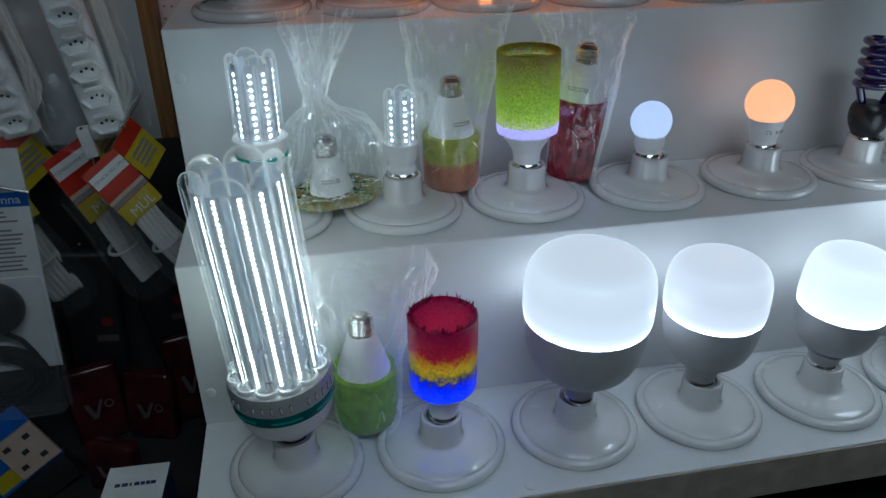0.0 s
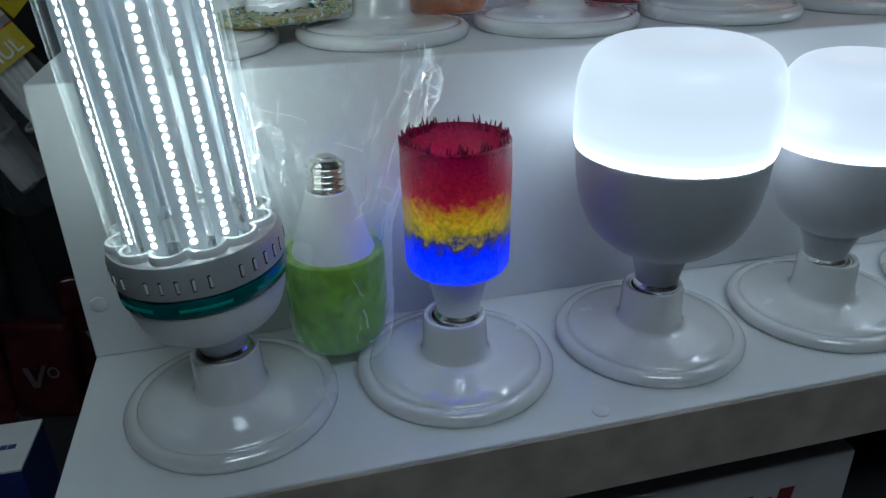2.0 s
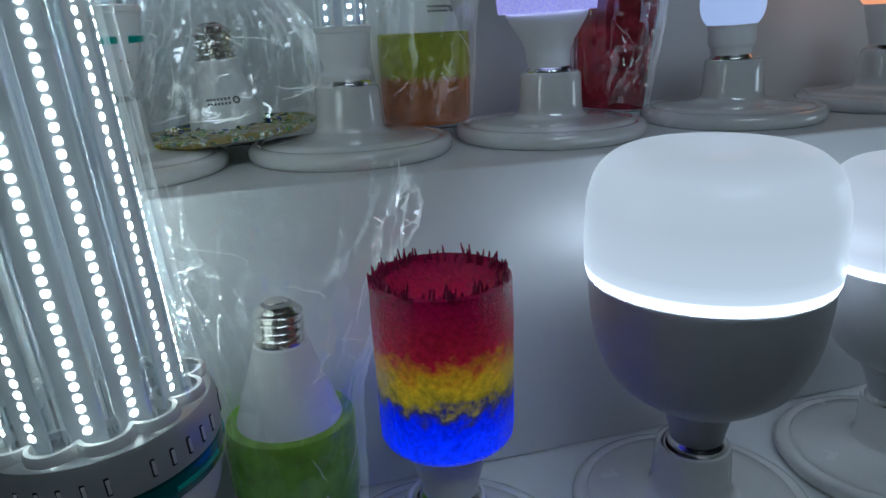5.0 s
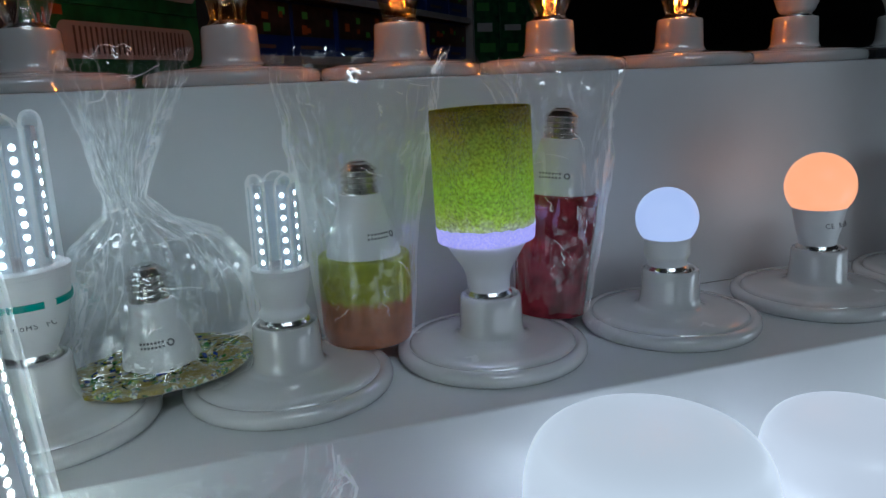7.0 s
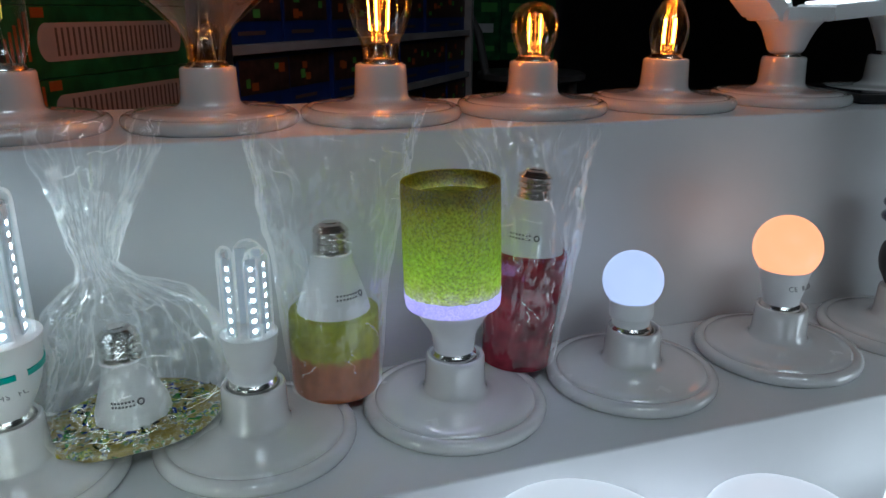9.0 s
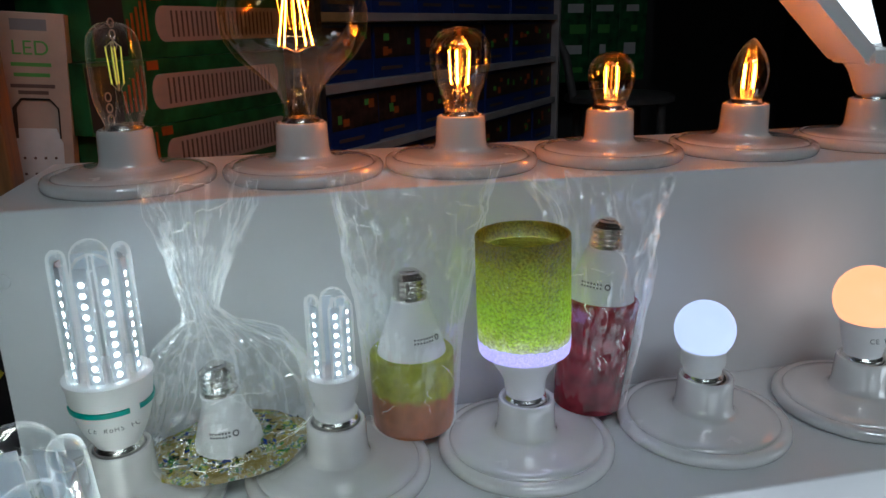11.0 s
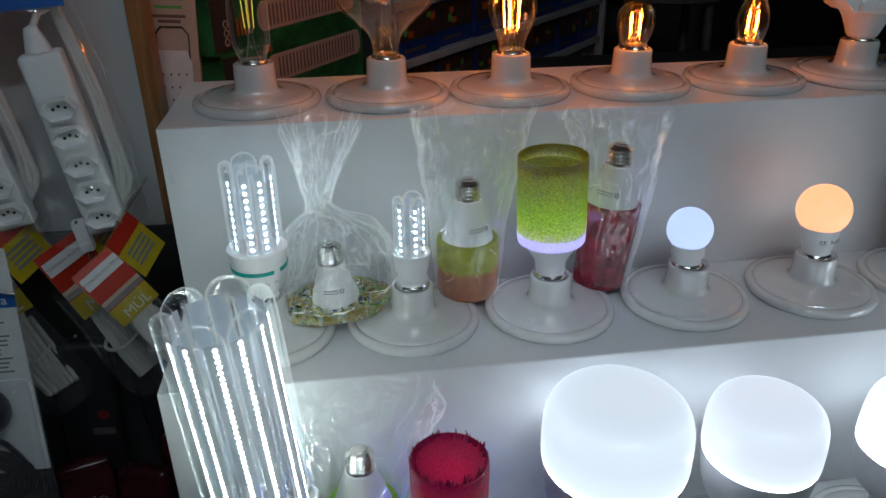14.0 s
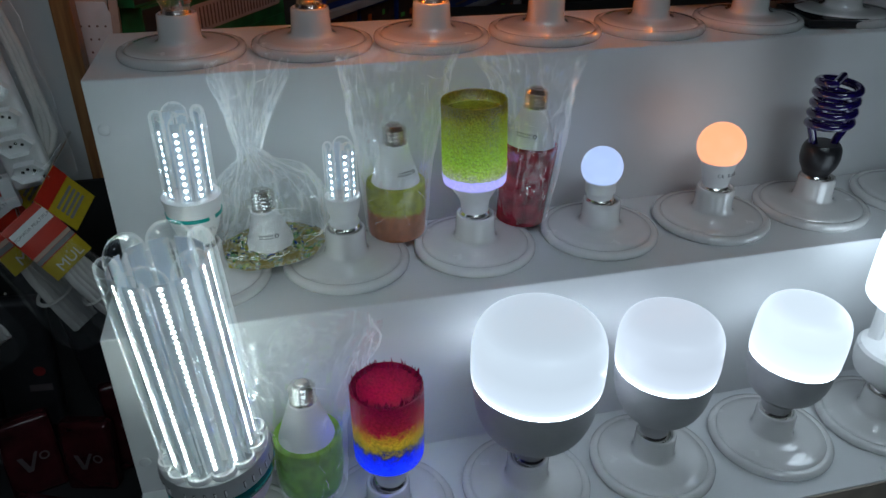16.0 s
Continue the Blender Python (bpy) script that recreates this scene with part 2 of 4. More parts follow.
def smooth_profile(pts, steps=5):
    """Catmull-Rom through (radius, height) pairs."""
    out = []
    for i in range(len(pts) - 1):
        p0, p1, p2, p3 = pts[max(i - 1, 0)], pts[i], pts[i + 1], pts[min(i + 2, len(pts) - 1)]
        for k in range(steps):
            t = k / steps
            out.append(tuple(max(0, 0.5 * (2 * b + (c - a) * t + (2 * a - 5 * b + 4 * c - d) * t * t + (3 * b - a - 3 * c + d) * t ** 3)) for a, b, c, d in zip(p0, p1, p2, p3)))
    return out + [pts[-1]]


def screw_profile(z0, turns=4, pitch=0.0038, r=0.0117):
    """Threaded cap, from its open end at z0 upwards to the shoulder under the contact."""
    prof = [(r + 0.0004, z0), (r + 0.0005, z0 + 0.0016), (r - 0.0014, z0 + 0.0022)]
    for k in range(turns):
        z = z0 + 0.0022 + k * pitch
        for i in range(8):
            prof.append((r - 0.0008 - 0.0010 * math.cos(2 * math.pi * i / 8), z + pitch * i / 8))
    z = z0 + 0.0022 + turns * pitch
    return prof + [(r - 0.0020, z), (r - 0.0030, z + 0.0012), (r - 0.0044, z + 0.0020)]


# ---- the stepped stand ----
def board(name, x0, x1, y0, y1, z0, z1, label, mat=None):
    return structure(name, block(x0, x1, y0, y1, z0, z1, 0.0009), mat or BOARD, label, "display stand")


board("tier_bottom", XL, XR, YB, YM + 0.002, ZB - 0.048, ZB, "white melamine bottom step of the display stand")
board("riser_middle", XL, XR, YM, YM + 0.018, ZB + 0.0005, ZM - 0.0005, "white melamine upright board behind the bottom step")
board("tier_middle", XL, XR, YM + 0.0005, YT + 0.002, ZM - 0.018, ZM, "white melamine middle step of the display stand")
board("riser_top", XL, XR, YT, YT + 0.018, ZM + 0.0005, ZT - 0.0005, "white melamine upright board behind the middle step")
board("tier_top", XL, XR, YT + 0.0005, YE, ZT - 0.018, ZT, "white melamine top step of the display stand")
board("stand_side", XL + 0.001, XL + 0.019, YT + 0.019, YE - 0.021, 0.0, ZT - 0.019, "white melamine end panel of the display stand")
board("stand_side_low", XL + 0.001, XL + 0.019, YM + 0.019, YT + 0.0185, 0.0, ZM - 0.019, "white melamine lower end panel of the display stand")
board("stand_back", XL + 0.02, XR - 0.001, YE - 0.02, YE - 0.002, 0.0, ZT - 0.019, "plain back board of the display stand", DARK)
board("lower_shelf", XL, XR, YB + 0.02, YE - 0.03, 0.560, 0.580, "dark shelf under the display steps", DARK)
board("tier_edge", XL + 0.0005, XR, YB - 0.0025, YB - 0.0002, ZB - 0.0478, ZB - 0.0012, "greyish brown edging strip along the bottom step", EDGE)
for x, y, z, rx in [(-0.092, YM - 0.0004, 0.862, 90), (0.195, 0.508, ZB, 0), (0.62, 0.508, ZB, 0), (-0.092, YT - 0.0004, 1.135, 90)]:
    cap = part("screw_cap", lathe([(0.0, 0.0011), (0.0044, 0.0011), (0.0052, 0.0007), (0.0054, 0.0)], 24), BOARD, None, at=pose(x, y, z, rx))
    tagged(cap, "small round white screw cover on the stand", "screw cap", "screw caps on the stand")


# ---- lampholders ----
def lampholder(m, label):
    t = thing("lampholder", m, label, "lampholder", "lampholders on the stand")
    disc = [(0, 0), (0.0595, 0), (0.0612, 0.0012), (0.0622, 0.0038), (0.0620, 0.0066), (0.0606, 0.0088), (0.0580, 0.0098), (0.0560, 0.0098), (0.0548, 0.0090), (0.0542, 0.0088), (0.0536, 0.0098), (0.0525, 0.0108), (0.045, 0.0116), (0.034, 0.0124), (0.0265, 0.0130), (0.0238, 0.0138), (0.0221, 0.0152)]
    part("base_plate", lathe(disc, 72), CERAMIC, t)
    cup = [(0.0221, 0.0152), (0.0209, 0.0172), (0.0204, 0.0215), (0.0202, 0.027), (0.0198, 0.034), (0.0196, 0.0388), (0.0189, 0.0405), (0.0178, 0.041), (0.0162, 0.0403), (0.0154, 0.0385), (0.0152, 0.024), (0, 0.024)]
    part("socket_cup", lathe(cup, 48), CERAMIC, t)
    part("contact_sleeve", lathe([(0.0149, 0.025), (0.0149, 0.0392), (0.0142, 0.0392), (0.0142, 0.025)], 32), SILVER, t)
    return t


first = lampholder(pose(-0.012, 0.574, ZB), "white glazed lampholder with a round base on the white step")
XB, XM, XU = (-0.012, 0.125, 0.260, 0.394, 0.530, 0.662, 0.794), (-0.018, 0.1165, 0.248, 0.385, 0.518, 0.645, 0.778), (-0.018, 0.110, 0.236, 0.364, 0.490, 0.617, 0.745)
HB, HM, HU = 0.574, 0.730, 0.872
for k, (xs, y, z) in enumerate(((XB, HB, ZB), (XM, HM, ZM), (XU, HU, ZT))):
    for i, x in enumerate(xs):
        if k or i:
            copy_thing(first, pose(x, y, z, 0, 0, 37 * i + 90 * k))


def lamp_cap(t):
    """The bright collar of the screw cap that shows above the socket."""
    part("screw_cap", lathe([(0, -0.014), (0.0138, -0.014), (0.0142, -0.003), (0.0149, -0.001), (0.0149, 0.0006), (0.0142, 0.0016), (0.0130, 0.0034)], 40), SILVER, t, "shiny nickel screw cap")


def seat(x, row, rx=0, ry=0, rz=0):
    return pose(x, (HB, HM, HU)[row], (ZB, ZM, ZT)[row] + LIP, rx, ry, rz)


# ---- bottom row ----
def globe_lamp(m, r, seam, top, mat, label, cup_mat=None):
    t = thing("led_bulb", m, label, "light bulb", "large globe bulbs")
    lamp_cap(t)
    k = r / 0.0675
    f = seam / 0.093
    cup = smooth_profile([(0.0132, 0.002), (0.0144, 0.008 * f), (0.0166, 0.0165 * f), (0.0190, 0.0225 * f), (0.0280 * k, 0.0262 * f), (0.0390 * k, 0.0310 * f), (0.0510 * k, 0.0405 * f), (0.0585 * k, 0.053 * f), (0.0632 * k, seam * 0.74), (0.0655 * k, seam - 0.004), (0.0658 * k, seam)])
    part("housing", lathe(cup + [(0.060 * k, seam), (0, seam - 0.002)], 64), cup_mat or GREYCUP, t, "matt grey housing")
    h = top - seam
    dome = smooth_profile([(0.0655 * k, seam + 0.0006), (r, seam + 0.006), (r * 1.005, seam + h * 0.35), (r * 0.985, seam + h * 0.62), (r * 0.90, seam + h * 0.82), (r * 0.72, seam + h * 0.945), (r * 0.45, seam + h * 0.99), (0.0, top)], 6)
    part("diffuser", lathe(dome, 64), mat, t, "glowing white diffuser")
    return t


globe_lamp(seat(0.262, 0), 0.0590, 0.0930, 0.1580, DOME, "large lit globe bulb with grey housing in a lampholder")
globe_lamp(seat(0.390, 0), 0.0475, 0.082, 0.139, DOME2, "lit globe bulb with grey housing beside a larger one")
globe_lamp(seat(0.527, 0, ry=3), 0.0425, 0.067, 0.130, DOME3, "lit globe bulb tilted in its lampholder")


def u_tubes(t, count, ring, tube_r, z0, z1, turn, strips_inside=False, chip=0.0028, pitch=0.0046, chip_mat=None):
    """Bent glass tubes round a circle, each with two led strips."""
    half = tube_r * 1.22
    for k in range(count):
        m = pose(0, 0, 0, 0, 0, turn + 360 * k / count) @ Matrix.Translation((ring, 0, 0))
        pts = [(0, -half, z0 + (z1 - tube_r - half - z0) * i / 6) for i in range(7)]
        zc = z1 - tube_r - half
        pts += [(0, -half * math.cos(math.pi * i / 10), zc + half * math.sin(math.pi * i / 10)) for i in range(1, 10)]
        pts += [(0, half, zc - (zc - z0) * i / 6) for i in range(7)]
        tube = part("glass_tube", sweep(pts, tube_r, 16, closed_ends=False), GLASS, t, at=m)
        for s in (-half, half):
            w = tube_r * 0.80
            face = Matrix.Translation((0, s, 0)) @ pose(0, 0, 0, 0, 0, math.degrees(math.atan2(s, ring)))
            part("led_strip", block(-0.0006, 0.0004, -w, w, z0 - 0.002, zc + 0.003), STRIP, tube, smooth=False, at=face)
            bm = bmesh.new()
            for i in range(int((zc - z0) / pitch)):
                z = z0 + 0.004 + pitch * i
                rim = [(-1, -0.42), (-0.42, -1), (0.42, -1), (1, -0.42), (1, 0.42), (0.42, 1), (-0.42, 1), (-1, 0.42)]
                vs = [bm.verts.new((0.0007, a * chip / 2, z + b * chip / 2)) for a, b in rim]
                ws = [bm.verts.new((0.0002, a * chip / 2, z + b * chip / 2)) for a, b in rim]
                bm.faces.new(vs)
                for a in range(8):
                    bm.faces.new((vs[a], ws[a], ws[(a + 1) % 8], vs[(a + 1) % 8]))
            part("led_chip_row", bm, chip_mat or CHIP, tube, smooth=False, at=face)


def tall_lamp():
    t = thing("corn_bulb", seat(-0.012, 0, ry=-4.0), "tall lit led bulb with bent glass tubes and teal ring", "light bulb")
    lamp_cap(t)
    bowl = smooth_profile([(0.0135, 0.002), (0.0150, 0.010), (0.0175, 0.015), (0.030, 0.020), (0.0375, 0.027), (0.0415, 0.038), (0.0430, 0.046)])
    part("bowl", lathe(bowl, 64), PLASTIC, t, "white plastic bowl")
    part("teal_ring", lathe([(0.0425, 0.046), (0.0443, 0.0468), (0.0448, 0.049), (0.0448, 0.053), (0.0443, 0.0552), (0.0430, 0.056)], 64), DEEPTEAL, t, "dark teal translucent ring")
    # Lighter teal arcs stand in for the bright highlights along the ring.
    for k in range(7):
        bm = bmesh.new()
        rows = []
        for i in range(13):
            a = math.radians(51.4 * k + 2.8 * i)
            rows.append([bm.verts.new((r * math.cos(a), r * math.sin(a), z)) for r, z in ((0.0446, 0.0500), (0.0453, 0.0504), (0.0453, 0.0518), (0.0446, 0.0522))])
        for p, q in zip(rows, rows[1:]):
            for e in range(3):
                bm.faces.new((p[e], p[e + 1], q[e + 1], q[e]))
        part("ring_highlight", bm, TEAL, t, "brighter teal arc painted as a highlight on the ring")
    collar = part("collar", lathe([(0.0430, 0.056), (0.0450, 0.0575), (0.0456, 0.062), (0.0456, 0.071), (0.0440, 0.0750), (0.0405, 0.0765), (0, 0.0765)], 64), VENT, t, "silver vented collar")
    for k in range(36):
        if k % 6 == 5:
            continue
        slot = part("vent_slot", block(0.0445, 0.0459, -0.0011, 0.0011, 0.0612, 0.0688, 0.0007), DARK, collar, at=pose(0, 0, 0, 0, 0, 10 * k))
        # Pale pill on the dark slot: lamp light leaking out, put in as colour.
        part("slot_light_leak", block(0.0446, 0.0464, -0.0004, 0.0009, 0.0622, 0.0680, 0.0004), PLASTIC, slot)
    for k in range(12):
        a = math.radians(30 * k + 15)
        bm = lathe([(0.0106, 0.0765), (0.0106, 0.079), (0.0098, 0.0805), (0.0080, 0.0805)], 20)
        part("tube_socket", bm, PLASTIC, collar, at=pose(0.0335 * math.cos(a), 0.0335 * math.sin(a), 0))
    u_tubes(t, 6, 0.0325, 0.0078, 0.079, 0.268, 20, pitch=0.0044, chip=0.0027, chip_mat=CHIPWARM)


tall_lamp()


def white_neck(t, r_top, h, mat=None):
    part("bulb_body", lathe(smooth_profile([(0.0132, 0.003), (0.0138, 0.008), (0.0155, h * 0.45), (r_top * 0.93, h * 0.85), (r_top, h)]) + [(0, h)], 48), mat or PLASTIC, t, "white plastic bulb body")


RAINBOW = resin("rainbow_resin", [(0.0, (0.02, 0.05, 0.85)), (0.28, (0.005, 0.015, 0.62)), (0.36, (0.03, 0.03, 0.10)), (0.42, (0.34, 0.24, 0.01)), (0.52, (0.66, 0.40, 0.01)), (0.60, (0.62, 0.22, 0.01)), (0.68, (0.50, 0.012, 0.03)), (1.0, (0.40, 0.0, 0.05))], 0.031, 0.111, 420, 0.013, 0.55, 0.22, 0.4, 0.34)
rb = thing("resin_lamp", seat(0.1275, 0), "resin lamp in blue, yellow and red bands with a spiky rim", "lamp")
lamp_cap(rb)
white_neck(rb, 0.020, 0.0322)
part("inner_bulb", lathe(smooth_profile([(0.019, 0.0345), (0.023, 0.044), (0.021, 0.058), (0.012, 0.066), (0, 0.068)]), 32), glow("hidden_blue_bulb", (0.6, 0.7, 1.0), 3.6), rb, "lit bulb inside the resin")
part("resin_shell", lathe(smooth_profile([(0.012, 0.0325), (0.0255, 0.0325), (0.0295, 0.0350), (0.0308, 0.041), (0.0311, 0.07), (0.0315, 0.093), (0.0312, 0.1105)], 6) + [(0.0302, 0.1115), (0.0285, 0.1095), (0.0235, 0.104), (0.0150, 0.099), (0.0, 0.097)], 72), RAINBOW, rb, "glittery resin in three colour bands")
bm = bmesh.new()
rng = random.Random(5)
for k in range(190):
    a, rr = rng.uniform(0, 2 * math.pi), rng.uniform(0.0265, 0.0308)
    h = rng.choice((0.0, 0.0, 0.001, 0.001, 0.002, 0.003, 0.004, 0.006))
    p = Vector((rr * math.cos(a), rr * math.sin(a), 0.108))
    lathe([(0.0008, 0), (0.0005, h * 0.6 + 0.003), (0.00028, h + 0.003), (0, h + 0.0033)], 5, bm, Matrix.Translation(p) @ pose(0, 0, 0, rng.uniform(-14, 14), rng.uniform(-14, 14)))
SPIKE = resin("crimson_resin", [(0, (0.40, 0.0, 0.07)), (1, (0.55, 0.02, 0.14))], 0.10, 0.13, 300)
tagged(part("rim_fringe", bm, SPIKE, rb, "ragged crimson spikes on the rim"), kind="stuff")


GREYSEAL = surface("grey_insulator", (0.36, 0.36, 0.36), 0.4, vary=0.2)


def upended_bulb(t, z_wide, r, z_tip, lean=None, print_side=-90):
    """A white bulb standing cap up in its resin; z_tip is the contact."""
    zc = z_tip - 0.0215
    part("bulb_body", lathe(smooth_profile([(r, z_wide), (r * 0.97, z_wide + 0.006), (r * 0.80, z_wide + (zc - z_wide) * 0.45), (r * 0.60, z_wide + (zc - z_wide) * 0.80), (0.0132, zc)]) + [(0.0115, zc + 0.0012)], 48), PLASTIC, t, "white plastic bulb body")
    cap = part("screw_cap", lathe(screw_profile(zc), 40), SILVER, t, "bright threaded screw cap")
    part("insulator", lathe([(0.0076, zc + 0.0190), (0.0070, zc + 0.0198), (0.0056, zc + 0.0206)], 32), GREYSEAL, cap, "dark grey insulator ring")
    part("contact", lathe([(0.0058, zc + 0.0204), (0.0050, zc + 0.0212), (0, zc + 0.0216)], 20), SILVER, cap)
    # faint print: bars and a round mark
    zp = z_wide + (zc - z_wide) * 0.38
    rp = r * 0.835
    for row in range(2):
        for k in range(7):
            a = print_side - 22 + 6.2 * k
            part("print_bar", block(-0.0006, 0.0006, -0.0002, 0.0003, -0.0006, 0.0006), INK, t, smooth=False, at=pose(0, 0, 0, 0, 0, a + 90) @ pose(0, -rp - 0.0003, zp + 0.0028 * row, -20))
    part("print_mark", lathe([(0.0022, 0), (0.0022, 0.0003), (0.0013, 0.0003), (0.0013, 0)], 16), INK, t, at=pose(0, 0, 0, 0, 0, print_side + 90 + 28) @ pose(0, -rp - 0.0002, zp + 0.0012, 70))


def bag(name, m, rings, label, seed, seg=128, fold=0.18, sharp=7.0, mat=None, strands=40, crumple=1.0):
    """A clear film bag: rings of (height, half width, half depth, shift x); wrinkles deepen with fold. Thin glossy rods
    are laid on as glints.
    """
    bm = bmesh.new()
    steps = 9
    dense = []
    for i in range(len(rings) - 1):
        for k in range(steps):
            f = k / steps
            dense.append([a + (b - a) * f for a, b in zip(rings[i], rings[i + 1])])
    dense.append(list(rings[-1]))

    def place(u, a):
        """A point of the film at height step u and angle a."""
        lo = min(int(u), len(dense) - 2)
        z, w, d, sx, fd = [p + (q - p) * (u - lo) for p, q in zip(dense[lo], dense[lo + 1])]
        c, s = math.cos(a), math.sin(a)
        n1 = noise.noise((c * 1.6 + seed, s * 1.6, z * 26))
        n2 = 1 - 2 * abs(noise.noise((c * sharp * 0.55 + seed * 3, s * sharp * 0.55, z * 34 + seed)))
        n3 = noise.noise((c * 5.0 + seed, s * 5.0 + z * 22, seed))
        n4 = 1 - 2 * abs(noise.noise((c * 9 + seed, s * 9, z * 90 + 4 * n1)))
        k = 1 + fd * (0.7 * n1 + 0.55 * n2 + 0.5 * n3) + (0.012 + 0.05 * fd) * n4
        cell = noise.voronoi((c * 2.6 + seed + 0.7 * n1, s * 2.6, z * 42 + 0.6 * n3))[0]
        fine = noise.voronoi((c * 6.5 + seed, s * 6.5, z * 95))[0]
        k += crumple * (0.02 + 0.30 * fd) * (cell[1] - cell[0] - 0.3) + crumple * (0.007 + 0.09 * fd) * (fine[1] - fine[0] - 0.3)
        return Vector((sx + w * c * k, d * s * k, z + 0.004 * n1 + (0.006 * n3 if u > len(dense) - 5 else 0)))

    rows = [[bm.verts.new(place(u, 2 * math.pi * i / seg)) for i in range(seg)] for u in range(len(dense))]
    for a, b in zip(rows, rows[1:]):
        for i in range(seg):
            bm.faces.new((a[i], a[(i + 1) % seg], b[(i + 1) % seg], b[i]))
    t = thing(name, m, label, "plastic bag")
    film = part("film", bm, mat or FILM, t)
    film.data.set_sharp_from_angle(angle=radians(14))
    rng = random.Random(int(seed * 10))
    bm = bmesh.new()
    # Short rods laid over the folds imitate the film's highlights.
    for k in range(strands):
        u, a = rng.uniform(len(dense) * 0.12, len(dense) - 1.2), rng.uniform(math.pi * 1.02, math.pi * 1.98)
        du, da = rng.choice((-1, 1)) * rng.uniform(0.10, 0.40), rng.gauss(0, 0.035)
        pts = []
        for q in range(rng.randint(4, 11)):
            pts.append(place(min(max(u, 0), len(dense) - 1.01), a) * 1.0 + Vector((0, -0.0004, 0)))
            u, a = u + du, a + da + rng.gauss(0, 0.03)
        if (pts[-1] - pts[0]).length > 0.004:
            sweep(pts, rng.choice((0.0001, 0.00014, 0.0002, 0.00028)), 5, bm)
    if strands:
        tagged(part("glint_strand", bm, GLINT, t, "thin glossy strand standing in for a glint on the film"), kind="stuff")
    return t


LIME = resin("lime_resin", [(0, (0.16, 0.55, 0.05)), (0.35, (0.36, 0.78, 0.05)), (1, (0.56, 0.90, 0.10))], 0, 0.08, 90, 0.02, 0.55, 0.3, 0.15, 0.25)
gj = thing("resin_bulb", pose(0.058, 0.614, ZB + 0.0100), "white bulb upended in lime green resin, bagged", "light bulb")
part("resin_cup", lathe(smooth_profile([(0, 0.0005), (0.019, 0.0005), (0.0265, 0.004), (0.0300, 0.013), (0.0316, 0.036), (0.0318, 0.060), (0.0308, 0.0655)]) + [(0.0290, 0.0662), (0, 0.0612)], 48), LIME, gj, "lime green translucent resin")
upended_bulb(gj, 0.0605, 0.0262, 0.1265, print_side=95)
bag("plastic_bag", pose(0.060, 0.611, ZB + 0.0102), [(0.002, 0.030, 0.030, 0, 0.02), (0.02, 0.0325, 0.0325, 0, 0.03), (0.08, 0.034, 0.034, 0, 0.05), (0.115, 0.045, 0.028, 0.002, 0.12), (0.15, 0.056, 0.022, 0.004, 0.16), (0.185, 0.062, 0.016, 0.006, 0.2)], "clear plastic bag round a green resin bulb", 2.3)


def strut_lamp():
    """A lamp of a cup, three lit stems and a drum, by the edge of the stand."""
    t = thing("led_bulb", seat(0.662, 0), "tall white bulb with lit stems under a drum diffuser", "light bulb")
    lamp_cap(t)
    part("housing", lathe(smooth_profile([(0.0135, 0.002), (0.017, 0.012), (0.034, 0.020), (0.040, 0.032), (0.0405, 0.052)]) + [(0.038, 0.055), (0, 0.055)], 48), PLASTIC, t)
    for k in range(4):
        a = math.radians(90 * k + 30)
        part("stem", sweep([(0.026 * math.cos(a), 0.026 * math.sin(a), 0.054), (0.026 * math.cos(a), 0.026 * math.sin(a), 0.118)], 0.007, 14), PLASTIC, t)
    part("diffuser", lathe(smooth_profile([(0.040, 0.108), (0.047, 0.111), (0.049, 0.119), (0.049, 0.155), (0.047, 0.180), (0.039, 0.192), (0.017, 0.196), (0, 0.197)]) , 56), DRUM, t, "glowing drum diffuser")


strut_lamp()


# ---- middle row ----
def u_lamp(x, count, ring, tube_r, top, collar_r, collar_z, turn, label, teal=False):
    t = thing("led_bulb", seat(x, 1), label, "light bulb", "u-tube led bulbs")
    lamp_cap(t)
    prof = smooth_profile([(0.0132, 0.003), (0.0148, 0.006), (collar_r * 0.80, collar_z * 0.35), (collar_r * 0.95, collar_z * 0.62), (collar_r, collar_z * 0.86), (collar_r * 1.01, collar_z)])
    part("housing", lathe(prof + [(collar_r * 1.06, collar_z + 0.0004), (collar_r * 1.06, collar_z + 0.0032), (collar_r * 0.97, collar_z + 0.0042), (0, collar_z + 0.0042)], 56), PLASTIC, t)
    if teal:
        zt = collar_z * 0.70
        for a0 in (200, 320, 80):
            bm = bmesh.new()
            rows = []
            for i in range(15):
                a = math.radians(a0 + 7.5 * i)
                rows.append([bm.verts.new((r * math.cos(a), r * math.sin(a), z)) for r, z in ((collar_r * 0.975, zt - 0.0019), (collar_r * 1.01, zt - 0.0015), (collar_r * 1.02, zt + 0.0015), (collar_r * 0.985, zt + 0.0019))])
            for p, q in zip(rows, rows[1:]):
                for k in range(3):
                    bm.faces.new((p[k], p[k + 1], q[k + 1], q[k]))
            part("teal_band", bm, TEAL, t, "teal ring segment")
        for k, ch in enumerate("CE RoHS FC"):
            if ch != " ":
                words("print", ch, 0.0042, INK, t, pose(0, 0, 0, 0, 0, -25 + 8 * k) @ pose(0, -collar_r * 0.905, collar_z * 0.47, 65))
    u_tubes(t, count, ring, tube_r, collar_z + 0.004, top, turn, pitch=0.0064, chip=0.0030 if teal else 0.0025)
    return t


u_lamp(-0.018, 4, 0.0172, 0.0050, 0.129, 0.0245, 0.046, -75, "lit led bulb with four bent glass tubes and teal ring", True)
